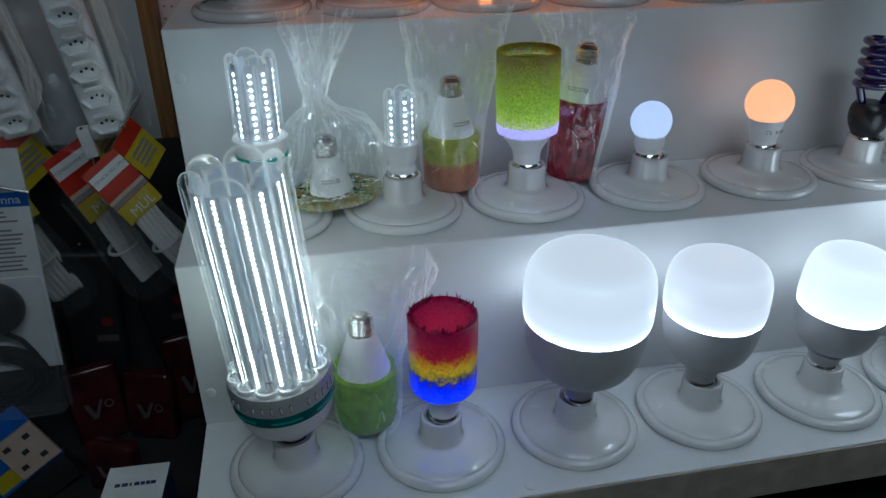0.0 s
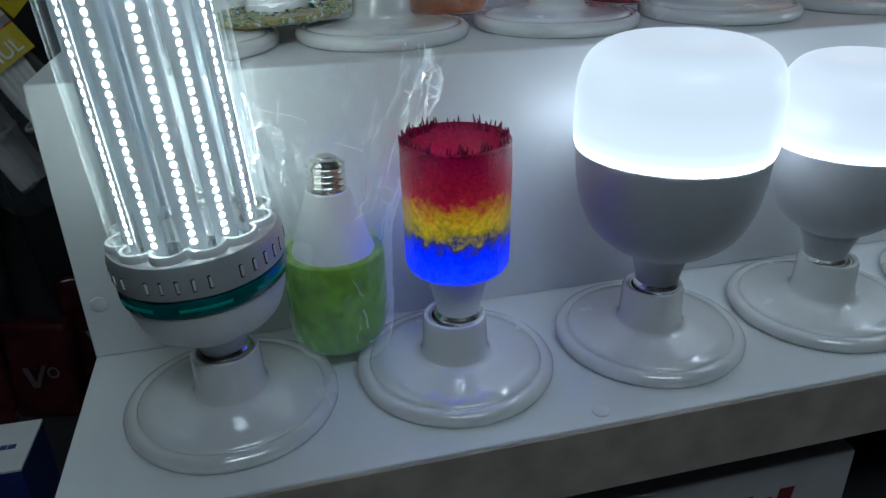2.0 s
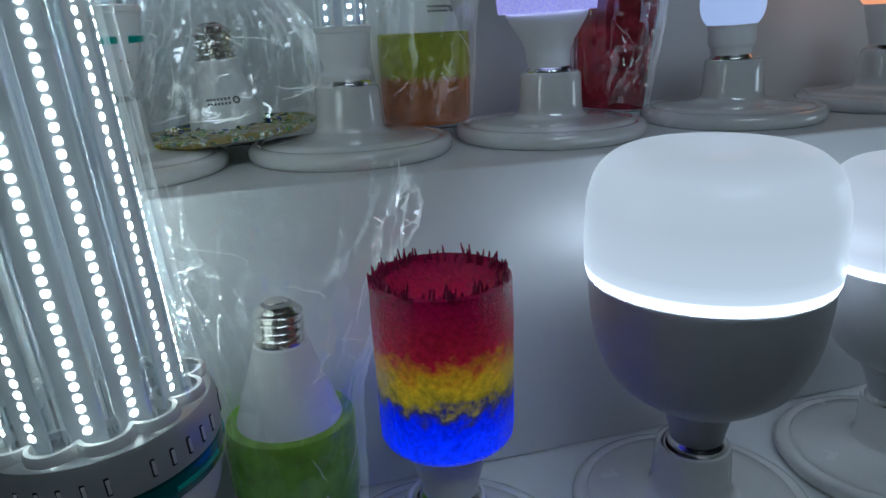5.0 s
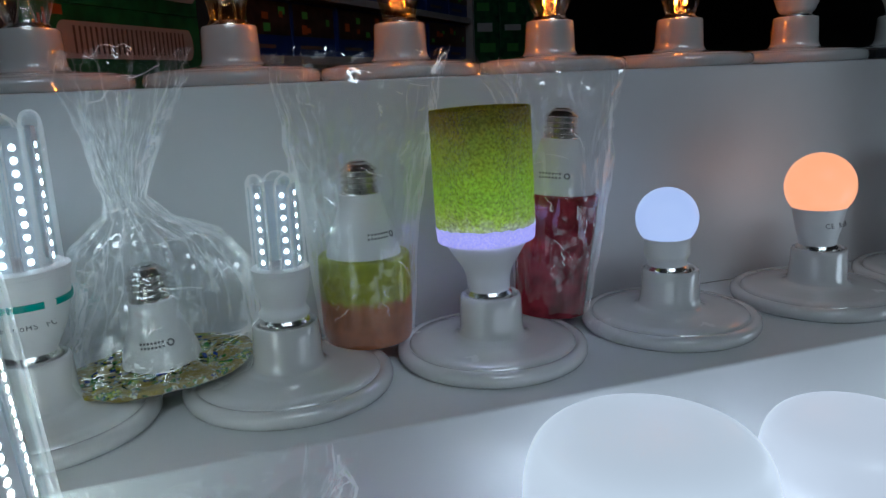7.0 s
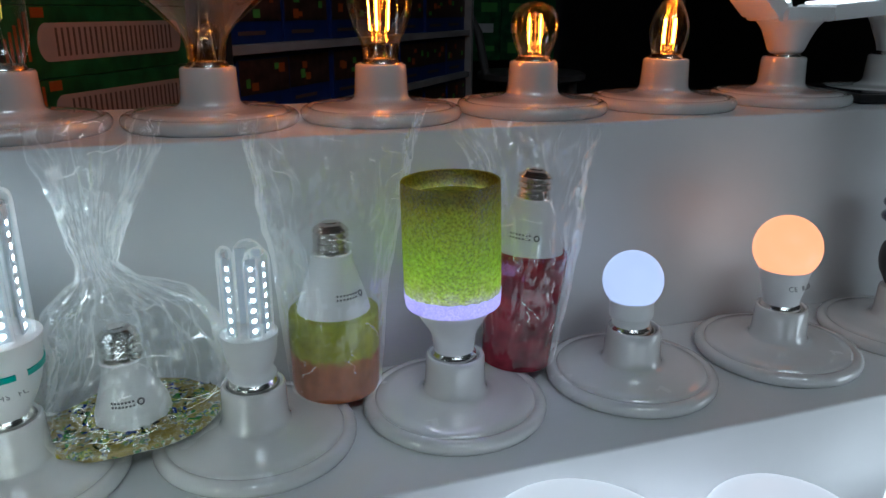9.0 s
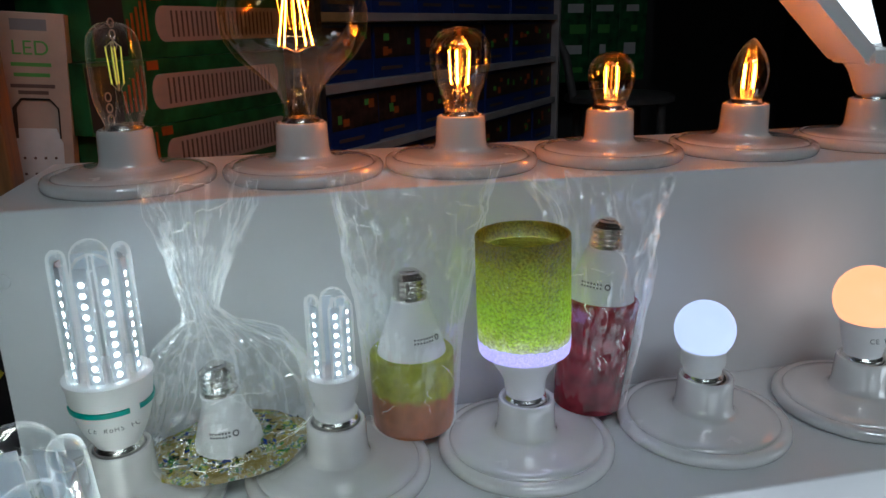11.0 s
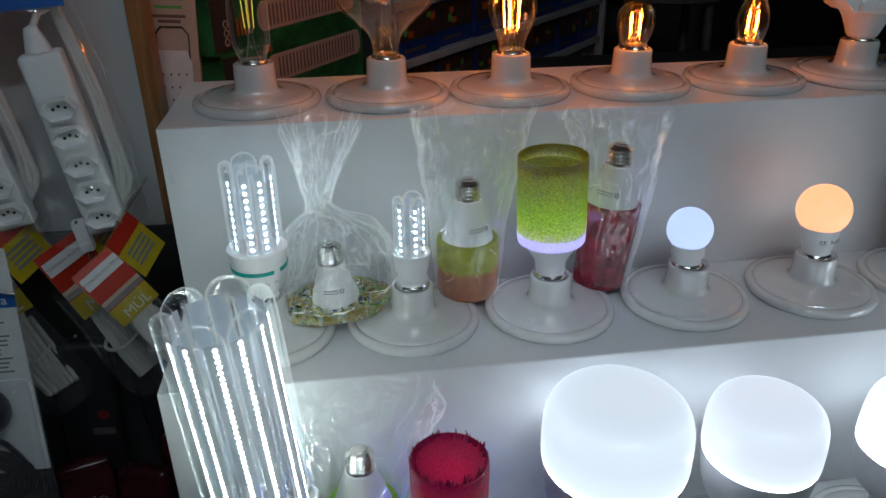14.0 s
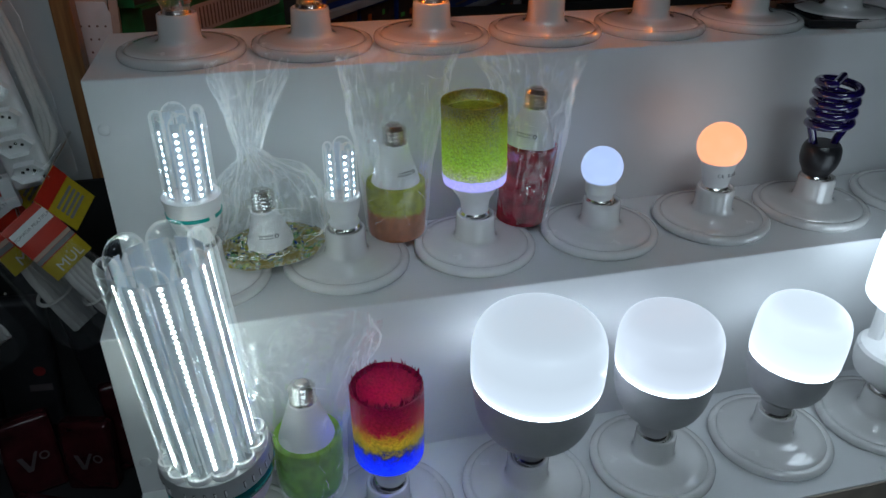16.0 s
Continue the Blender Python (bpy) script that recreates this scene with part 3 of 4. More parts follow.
u_lamp(0.1165, 3, 0.0105, 0.0040, 0.088, 0.0160, 0.0300, -50, "small lit led bulb with three bent glass tubes")

# glitter disc with an upended bulb, in a tied bag
GLITTER, gnt, gn, gl_, gb = nodes_of("glitter_flakes")
vor = texture(gnt, 190, kind="ShaderNodeTexVoronoi")
gsep = gn.new("ShaderNodeSeparateColor")
gl_.new(vor.outputs["Color"], gsep.inputs[0])
gcol = ramp(gnt, gsep.outputs[0], [(0.0, (0.01, 0.05, 0.015)), (0.18, (0.52, 0.52, 0.04)), (0.44, (0.03, 0.20, 0.03)), (0.62, (0.01, 0.04, 0.28)), (0.70, (0.62, 0.64, 0.52)), (0.86, (0.30, 0.22, 0.03))])
gcol.color_ramp.interpolation = "CONSTANT"
gl_.new(gcol.outputs[0], gb.inputs["Base Color"])
gb.inputs["Roughness"].default_value = 0.3
gbp = gn.new("ShaderNodeBump")
gbp.inputs["Strength"].default_value, gbp.inputs["Distance"].default_value = 0.8, 0.002
gl_.new(vor.outputs[0], gbp.inputs["Height"])
gl_.new(gbp.outputs[0], gb.inputs["Normal"])
fl = thing("resin_bulb", pose(0.046, 0.752, ZM + 0.0125, 1.5, -3.5), "upended white bulb on a glittering flake disc in a tied bag", "light bulb")
bm = bmesh.new()
rows = []
for r, z in ((0, 0.002), (0.02, 0.002), (0.04, 0.0015), (0.050, 0.002), (0.0535, 0.004), (0.052, 0.0065), (0.045, 0.0075), (0.03, 0.0085), (0, 0.009)):
    row = []
    for i in range(64):
        a = 2 * math.pi * i / 64
        k = 1 + 0.055 * noise.noise((math.cos(a) * 3, math.sin(a) * 3, 7)) + 0.03 * math.sin(5 * a)
        row.append(bm.verts.new((r * k * math.cos(a), 0.78 * r * k * math.sin(a), z + (0.0015 * noise.noise((r * 60 * math.cos(a), r * 60 * math.sin(a), z * 50)) if r > 0 else 0))))
    rows.append(row)
for p, q in zip(rows, rows[1:]):
    for i in range(64):
        bm.faces.new((p[i], p[(i + 1) % 64], q[(i + 1) % 64], q[i]))
bmesh.ops.remove_doubles(bm, verts=bm.verts, dist=0.00005)
part("flake_disc", bm, GLITTER, fl, "multicoloured green, gold and blue flakes")
upended_bulb(fl, 0.0085, 0.0222, 0.0680, print_side=-95)
rng = random.Random(21)
bm = bmesh.new()
for k in range(420):
    a, q = rng.uniform(0, 2 * math.pi), math.sqrt(rng.uniform(0.12, 1.0))
    w = 1 + 0.055 * noise.noise((math.cos(a) * 3, math.sin(a) * 3, 7)) + 0.03 * math.sin(5 * a)
    p = Vector((0.0515 * q * w * math.cos(a), 0.78 * 0.0515 * q * w * math.sin(a), 0.0092 - 0.0042 * q ** 3))
    m = Matrix.Translation(p) @ pose(0, 0, 0, rng.gauss(0, 16), rng.gauss(0, 16), rng.uniform(0, 360))
    lx, ly = rng.uniform(0.0012, 0.0034), rng.uniform(0.0007, 0.0016)
    lo = [bm.verts.new(m @ Vector((x * lx, y * ly, -0.0003))) for x, y in ((-1, -0.8), (0.7, -1), (1, 0.6), (-0.5, 1))]
    up = [bm.verts.new(m @ Vector((x * lx, y * ly, 0.0005))) for x, y in ((-1, -0.8), (0.7, -1), (1, 0.6), (-0.5, 1))]
    bm.faces.new(up)
    for i in range(4):
        bm.faces.new((lo[i], lo[(i + 1) % 4], up[(i + 1) % 4], up[i]))
FLAKES, fnt, fnn, fll, fb = nodes_of("mixed_flakes")
fgeo = fnn.new("ShaderNodeNewGeometry")
fcol = ramp(fnt, fgeo.outputs["Random Per Island"], [(0.0, (0.015, 0.05, 0.02)), (0.16, (0.50, 0.46, 0.05)), (0.34, (0.05, 0.22, 0.05)), (0.50, (0.02, 0.06, 0.30)), (0.60, (0.72, 0.74, 0.68)), (0.78, (0.20, 0.34, 0.08)), (0.90, (0.02, 0.02, 0.02))])
fcol.color_ramp.interpolation = "CONSTANT"
fll.new(fcol.outputs[0], fb.inputs["Base Color"])
fb.inputs["Roughness"].default_value = 0.25
tagged(part("flakes", bm, FLAKES, fl, "loose mixed flakes of green, gold, blue and white", False), kind="stuff")
bag("plastic_bag", pose(0.046, 0.752, ZM + 0.0125), [(0.002, 0.052, 0.044, 0, 0.03), (0.012, 0.057, 0.046, 0, 0.06), (0.03, 0.054, 0.040, 0.002, 0.12), (0.060, 0.046, 0.032, 0.006, 0.22), (0.080, 0.036, 0.022, 0.004, 0.3), (0.095, 0.016, 0.012, -0.004, 0.3), (0.106, 0.010, 0.009, -0.009, 0.25), (0.122, 0.013, 0.010, -0.009, 0.35), (0.150, 0.021, 0.011, -0.006, 0.4), (0.186, 0.031, 0.010, -0.002, 0.4)], "clear plastic bag tied at the neck, ends fanned out", 5.1, 150, 0.2, 9, None, 110)

TWO = resin("yellow_orange_resin", [(0, (0.80, 0.26, 0.10)), (0.46, (0.80, 0.30, 0.10)), (0.54, (0.74, 0.74, 0.08)), (1, (0.70, 0.76, 0.10))], 0, 0.06, 110, 0.006, 0.55, 0.3, 0.15, 0.2)
j2 = thing("resin_bulb", pose(0.174, 0.766, ZM + 0.0105), "white bulb upended in yellow and orange resin, bagged", "light bulb")
part("resin_cup", lathe(smooth_profile([(0, 0.0005), (0.025, 0.0005), (0.0285, 0.002), (0.0295, 0.008), (0.0300, 0.032), (0.0300, 0.054), (0.0292, 0.0575)]) + [(0.028, 0.058), (0, 0.055)], 48), TWO, j2, "yellow resin over orange resin")
upended_bulb(j2, 0.0545, 0.0245, 0.1180, print_side=-70)
bag("plastic_bag", pose(0.174, 0.766, ZM + 0.0107), [(0.002, 0.030, 0.029, 0, 0.02), (0.03, 0.0325, 0.031, 0, 0.03), (0.07, 0.035, 0.031, 0, 0.06), (0.11, 0.041, 0.026, 0.002, 0.12), (0.14, 0.046, 0.020, 0.003, 0.15), (0.168, 0.049, 0.016, 0.003, 0.2), (0.184, 0.053, 0.012, 0.006, 0.22)], "open clear plastic bag round a two-coloured resin bulb", 8.7)

CRIMSON = resin("marbled_red_resin", [(0, (0.50, 0.03, 0.06)), (0.6, (0.58, 0.05, 0.08)), (1, (0.66, 0.10, 0.10))], 0, 0.1, 75, 0.03, 0.5, 0.2, 0.2, 0.55)
rd = thing("resin_bulb", pose(0.308, 0.766, ZM + 0.0105, 0, 4.5), "white bulb upended in marbled red resin, bagged", "light bulb")
part("resin_cup", lathe(smooth_profile([(0, 0.0005), (0.0225, 0.0005), (0.0250, 0.003), (0.0262, 0.03), (0.0282, 0.06), (0.0290, 0.082), (0.0280, 0.0855)]) + [(0.0265, 0.086), (0, 0.082)], 48), CRIMSON, rd, "dark red marbled resin")
upended_bulb(rd, 0.0825, 0.0255, 0.1440, print_side=-130)
bag("plastic_bag", pose(0.311, 0.766, ZM + 0.0107, 0, 3), [(0.002, 0.026, 0.026, 0, 0.03), (0.04, 0.030, 0.029, 0, 0.08), (0.09, 0.034, 0.030, 0, 0.1), (0.115, 0.035, 0.024, 0.001, 0.18), (0.150, 0.040, 0.018, -0.003, 0.26), (0.172, 0.046, 0.012, -0.010, 0.36)], "crinkled clear plastic bag round a red resin bulb", 11.4, 128, 0.18, 7.0, None, 44)

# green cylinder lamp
# The pale lowest stops blend the shade into the emissive rim.
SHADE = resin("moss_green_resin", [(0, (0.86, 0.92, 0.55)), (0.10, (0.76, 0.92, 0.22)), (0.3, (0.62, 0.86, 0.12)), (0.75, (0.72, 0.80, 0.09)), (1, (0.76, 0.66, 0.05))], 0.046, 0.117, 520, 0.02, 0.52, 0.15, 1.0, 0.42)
OLIVE = resin("olive_resin", [(0, (0.22, 0.23, 0.02)), (1, (0.26, 0.25, 0.02))], 0.08, 0.12, 420, 0.01, 0.06, 0.2, 0.5, 0.4)
gs = thing("shade_lamp", seat(0.247, 1, ry=-1.8), "lit lamp with a yellow-green glitter cylinder shade", "lamp")
lamp_cap(gs)
white_neck(gs, 0.0262, 0.0375)
part("inner_bulb", lathe(smooth_profile([(0.0240, 0.0380), (0.0265, 0.048), (0.0265, 0.070), (0.021, 0.086), (0, 0.092)]), 40), glow("hidden_violet_bulb", (0.90, 0.92, 1.0), 8.0), gs, "lit bulb inside the shade")
part("shade", lathe([(0.0312, 0.0455), (0.0314, 0.065), (0.0313, 0.09), (0.0312, 0.1170), (0.0306, 0.1178), (0.0291, 0.1174), (0.0290, 0.0455)], 72), SHADE, gs, "yellow-green glittery cylinder")
part("shade_plug", lathe([(0.0288, 0.1065), (0.024, 0.1050), (0.012, 0.1040), (0, 0.1036)], 48), OLIVE, gs, "dark olive resin inside the shade")
# Emission stands in for bulb light seen through the clear resin rim.
LILAC = glow("lilac_painted_glow", (0.45, 0.40, 1.0), 0.65, (0.5, 0.5, 0.8))
lnt = LILAC.node_tree
lgrain = ramp(lnt, texture(lnt, 800, 5).outputs[0], [(0.30, (0.42,) * 3), (0.50, (0.66,) * 3), (0.68, (1.0,) * 3)])
lnt.links.new(lgrain.outputs[0], lnt.nodes["Principled BSDF"].inputs["Emission Strength"])
rim = lathe([(0.0284, 0.0375), (0.0306, 0.0365), (0.0309, 0.0374), (0.0312, 0.0454), (0.0292, 0.0454), (0.0288, 0.0395), (0.0284, 0.0375)], 72)
for v in rim.verts:
    if v.co.z > 0.044:
        v.co.z += 0.0016 * noise.noise(v.co * 260) + 0.0008
        v.co.xy *= 1.012
part("lit_rim", rim, LILAC, gs, "clear lower rim, bulb light painted on as lilac glow")


def ball_lamp(x, r, zc, mat, label, neck, text="", ry=0):
    t = thing("led_bulb", seat(x, 1, ry=ry), label, "light bulb", "small ball bulbs")
    lamp_cap(t)
    z0 = zc - r * 0.62
    r0 = r * 0.785
    white_neck(t, r0, z0)
    part("diffuser", lathe([(r0, z0 + 0.0003)] + [(r * math.cos(a), zc + r * math.sin(a)) for a in [math.radians(-38 + 128 * i / 20) for i in range(20)]] + [(0, zc + r)], 48), mat, t, "glowing ball diffuser")
    for k, ch in enumerate(text):
        if ch != " ":
            words("print", ch, 0.0052, INK, t, pose(0, 0, 0, 0, 0, -25 + 11 * k) @ pose(0, -neck, z0 * 0.62, 72))
    return t


ball_lamp(0.382, 0.0212, 0.0360, BLUEDOME, "small bluish white lit bulb in a white lampholder", 0.016, ry=-2)
ball_lamp(0.516, 0.0247, 0.0470, ORANGEDOME, "warm orange lit bulb with a white neck", 0.0182, "CE RoHS", ry=-2)

# spiral lamp
VIOLET = surface("violet_black_glass", (0.015, 0.008, 0.10), 0.08, vary=0.1, scale=40, bump=0, coat=0.6)
sp = thing("spiral_bulb", seat(0.641, 1), "unlit dark violet spiral bulb with a black base", "light bulb")
lamp_cap(sp)
part("housing", lathe(smooth_profile([(0.0135, 0.003), (0.0160, 0.008), (0.0190, 0.014), (0.0208, 0.022), (0.0206, 0.031), (0.0192, 0.036)]) + [(0.017, 0.039), (0, 0.039)], 48), BLACKP, sp, "black plastic base")
coil = []
for i in range(0, 181):
    a = 2 * math.pi * 4.6 * i / 180
    coil.append((0.0208 * math.cos(a), 0.0208 * math.sin(a), 0.055 + 0.053 * i / 180))
coil = [(0.010, -0.003, 0.038), (0.013, -0.003, 0.046), (0.0180, -0.002, 0.052)] + coil + [(0.011, 0.010, 0.109)]
part("spiral_tube", sweep(coil, 0.0044, 12), VIOLET, sp, "dark violet coiled glass")
part("tube_leg", sweep([(-0.011, 0.002, 0.038), (-0.0145, 0.002, 0.046), (-0.0195, 0.003, 0.059)], 0.0044, 12), VIOLET, sp)


# ---- top row: filament bulbs ----
def filament_lamp(x, profile, label, rods, zf0, zf1, rf, glass, lit=True, ry=0, stem=0.012, turn=0, splay=1.0):
    t = thing("filament_bulb", seat(x, 2, ry=ry), label, "light bulb", "filament bulbs on the top step")
    lamp_cap(t)
    part("glass_envelope", lathe(smooth_profile(profile, 6), 48), glass, t)
    part("glass_stem", lathe(smooth_profile([(0.0070, 0.003), (0.0042, zf0 * 0.4), (0.0026, zf0 * 0.75), (0.0022, zf0 - 0.003), (0, zf0 - 0.002)]), 20), GLASS, t)
    part("support_wire", sweep([(0, 0, zf0 - 0.004), (0, 0, zf1 + 0.003)], 0.0004, 6), WIRE, t)
    for k in range(rods):
        a = math.radians(turn + 360 * k / rods)
        c, s = math.cos(a), math.sin(a)
        part("filament", sweep([(rf * splay * c, rf * splay * s, zf0), (rf * c, rf * s, zf1)], 0.00055, 8), FILAMENT if lit else FILOFF, t)
        part("lead_wire", sweep([(0, 0, zf0 - 0.005), (rf * splay * c, rf * splay * s, zf0)], 0.0003, 5), WIRE, t)
        part("lead_wire", sweep([(0, 0, zf1 + 0.004), (rf * c, rf * s, zf1)], 0.0003, 5), WIRE, t)
    return t


filament_lamp(-0.018, [(0.0128, 0.003), (0.0140, 0.007), (0.0178, 0.018), (0.0188, 0.030), (0.0188, 0.052), (0.0165, 0.066), (0.0095, 0.0735), (0, 0.0755)], "clear tubular filament bulb, unlit yellow filaments lifted by faint emission", 4, 0.032, 0.058, 0.0052, GLASS, False, splay=0.8)
filament_lamp(0.110, [(0.0125, 0.003), (0.0130, 0.009), (0.0142, 0.016), (0.0185, 0.0245), (0.0300, 0.0355), (0.0430, 0.0470), (0.0520, 0.0610), (0.0546, 0.0755), (0.0525, 0.0905), (0.0440, 0.1075), (0.0300, 0.1195), (0.0140, 0.1265), (0, 0.1280)], "large amber globe filament bulb, lit orange", 5, 0.056, 0.090, 0.0072, AMBER, splay=1.85, turn=15)
filament_lamp(0.236, [(0.0128, 0.003), (0.0136, 0.008), (0.0155, 0.016), (0.0212, 0.029), (0.0243, 0.043), (0.0225, 0.056), (0.0145, 0.065), (0, 0.0685)], "amber pear-shaped filament bulb, lit orange", 5, 0.024, 0.050, 0.0088, AMBER, splay=0.85, turn=20)
filament_lamp(0.364, [(0.0125, 0.003), (0.0135, 0.006), (0.0172, 0.015), (0.0192, 0.025), (0.0178, 0.036), (0.0110, 0.0435), (0, 0.046)], "small round amber filament bulb, lit orange", 4, 0.013, 0.034, 0.0062, AMBER, turn=20)
filament_lamp(0.490, [(0.0120, 0.003), (0.0138, 0.007), (0.0162, 0.017), (0.0165, 0.026), (0.0138, 0.036), (0.0085, 0.046), (0.0032, 0.0525), (0, 0.0540)], "candle-shaped amber filament bulb, lit orange", 4, 0.012, 0.033, 0.0056, AMBER, ry=1.5, turn=20)


def wing_lamp():
    t = thing("folding_lamp", seat(0.617, 2), "white folding led lamp with spread panels", "lamp")
    lamp_cap(t)
    part("neck", lathe(smooth_profile([(0.0135, 0.003), (0.0160, 0.006), (0.0190, 0.014), (0.0235, 0.024), (0.0280, 0.030)]) + [(0.0285, 0.034), (0, 0.034)], 48), PLASTIC, t, "white plastic neck")
    part("hub", block(-0.026, 0.026, -0.026, 0.026, 0.031, 0.043, 0.003), PLASTIC, t, "white square hub")
    for name, ang, rot, ln in (("left", 180, 42, 0.15), ("right", 0, 5, 0.15), ("back", 90, 62, 0.15)):
        base = pose(0, 0, 0.038, 0, 0, ang) @ Matrix.Translation((0.028, 0, 0)) @ pose(0, 0, 0, 0, -rot)
        pn = part("panel", block(0.0, ln, -0.024, 0.024, -0.007, 0.007, 0.0025), PLASTIC, t, "white led panel", at=base)
        part("diffuser", block(0.006, ln - 0.006, -0.020, 0.020, 0.0072, 0.009, 0.0006), WING, pn, "glowing panel face")
        part("hinge", lathe([(0, -0.020), (0.0055, -0.020), (0.0055, 0.020), (0, 0.020)], 20), PLASTIC, t, at=pose(0, 0, 0.036, 0, 0, ang) @ pose(0.027, 0, 0, 90))


wing_lamp()
t = thing("led_bulb", seat(0.745, 2), "unlit bulb with metal screw collar on the top step", "light bulb")
lamp_cap(t)
part("bulb_body", lathe(smooth_profile([(0.0128, 0.003), (0.0145, 0.01), (0.022, 0.028), (0.029, 0.046), (0.026, 0.064), (0.013, 0.074), (0, 0.076)]), 40), PLASTIC, t)
ph = thing("phone", pose(0.715, 0.868, ZT, 0, 0, -14), "black smartphone lying flat on the top step", "phone")
part("case", block(-0.036, 0.036, -0.05, 0.05, 0.0005, 0.0095, 0.003), BLACKP, ph)
part("screen", block(-0.033, 0.033, -0.046, 0.046, 0.0096, 0.0101, 0.0002), surface("dark_screen", (0.01, 0.012, 0.016), 0.08, vary=0.1, bump=0), ph, "dark glossy screen")


# ---- the room ----
FLOORM = surface("grey_floor_tile", (0.18, 0.17, 0.16), 0.4, vary=0.15, scale=3)
ROOMW = surface("dark_shop_wall", (0.05, 0.045, 0.045), 0.8, vary=0.2, scale=4)
GREYW = surface("grey_white_panel", (0.50, 0.51, 0.52), 0.5, vary=0.06, scale=6)
WOOD = surface("varnished_pine", (0.27, 0.13, 0.05), 0.4, vary=0.35, scale=25, fine=120, bump=0.15, stretch=(6, 6, 0.5))
structure("floor", block(-3, 3.5, -3, 5, -0.05, 0), FLOORM, "grey shop floor", "floor")
structure("ceiling", block(-3, 3.5, -3, 5, 2.7, 2.75), ROOMW, "dark shop ceiling", "ceiling")
structure("wall_north", block(-3, 3.5, 5, 5.1, 0, 2.7), ROOMW, "dark far wall of the shop", "wall")
structure("wall_south", block(-3, 3.5, -3.1, -3, 0, 2.7), ROOMW, "dark wall behind the aisle", "wall")
structure("wall_west", block(-3.1, -3, -3, 5, 0, 2.7), ROOMW, "dark side wall of the shop", "wall")
structure("wall_east", block(3.5, 3.6, -3, 5, 0, 2.7), ROOMW, "dark side wall of the shop", "wall")
structure("panel_wall", block(-0.9, -0.152, 0.972, 0.992, 0, 2.2, 0.001), GREYW, "greyish white panel behind the hanging goods", "wall")
structure("trim_post", block(-0.152, -0.132, 0.966, 0.996, 0, 2.2, 0.002), WOOD, "varnished wooden post beside the panel", "trim")
# Unseen panel added as fill for the steps and goods; no known fitting.
cl = thing("added_fill_light", pose(0.2, -0.75, 2.66), "added fill light panel, out of view above the aisle", "lamp")
part("frame", block(-0.62, 0.62, -0.16, 0.16, 0.0, 0.04, 0.005), PLASTIC, cl)
part("diffuser", block(-0.6, 0.6, -0.14, 0.14, -0.006, -0.001, 0.001), glow("fill_light_glow", (0.84, 0.95, 1.0), 9.0), cl, "glowing face of the added fill light")


# ---- goods behind the stand ----
def flat_shape(pts, thick=0.0006):
    """A thin printed shape in the xz plane, facing -y."""
    bm = bmesh.new()
    a = [bm.verts.new((x, 0, z)) for x, z in pts]
    b = [bm.verts.new((x, thick, z)) for x, z in pts]
    bm.faces.new(a)
    bm.faces.new(b[::-1])
    for i in range(len(pts)):
        bm.faces.new((a[i], a[(i + 1) % len(pts)], b[(i + 1) % len(pts)], b[i]))
    return bm


def plate(w, h, x=0.0, z=0.0, thick=0.0006):
    return flat_shape([(x - w / 2, z - h / 2), (x + w / 2, z - h / 2), (x + w / 2, z + h / 2), (x - w / 2, z + h / 2)], thick)


GREENBOX = surface("green_carton", (0.015, 0.11, 0.035), 0.4, vary=0.6, scale=35, bump=0.05)
PICLAMP = surface("printed_lamp_picture", (0.46, 0.34, 0.29), 0.45, vary=0.08, scale=60)
RIBS = surface("printed_ribs", (0.13, 0.08, 0.07), 0.5, vary=0.1)
BLUEBAND = surface("blue_print", (0.008, 0.03, 0.17), 0.4, vary=0.3, scale=40)
PHOTO = surface("dark_photo_print", (0.05, 0.025, 0.02), 0.4, vary=0.9, scale=55, bump=0)
ORANGEB = surface("orange_print", (0.45, 0.10, 0.02), 0.4, vary=0.2)
WHITEP = surface("white_card", (0.66, 0.66, 0.67), 0.5, vary=0.06, scale=50)
CREAM = surface("tan_carton", (0.48, 0.36, 0.29), 0.5, vary=0.1, scale=30)
GREENINK = surface("green_print", (0.10, 0.38, 0.08), 0.5, vary=0.1)
RED = surface("red_print", (0.42, 0.02, 0.008), 0.35, vary=0.12, scale=60)
YELLOW = surface("yellow_print", (0.46, 0.35, 0.012), 0.35, vary=0.1, scale=60)
BLUEC = surface("blue_card", (0.01, 0.10, 0.42), 0.35, vary=0.2, scale=30)
DARKBLUE = surface("navy_card", (0.01, 0.02, 0.12), 0.35, vary=0.2)
CABLE = surface("white_cable", (0.62, 0.60, 0.57), 0.4, vary=0.08, scale=60)
CLEARF = clear("smooth_film", (0.95, 0.955, 0.96), 0.14, 0.05, 0.45, 2.5, haze=0.03, bump=0.5, bump_scale=45)

structure("back_counter", block(-0.148, 1.3, 0.997, 1.60, 1.020, 1.063, 0.001), DARK, "dark counter behind the display stand", "counter")
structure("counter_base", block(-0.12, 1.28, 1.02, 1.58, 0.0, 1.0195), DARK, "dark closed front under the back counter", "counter")

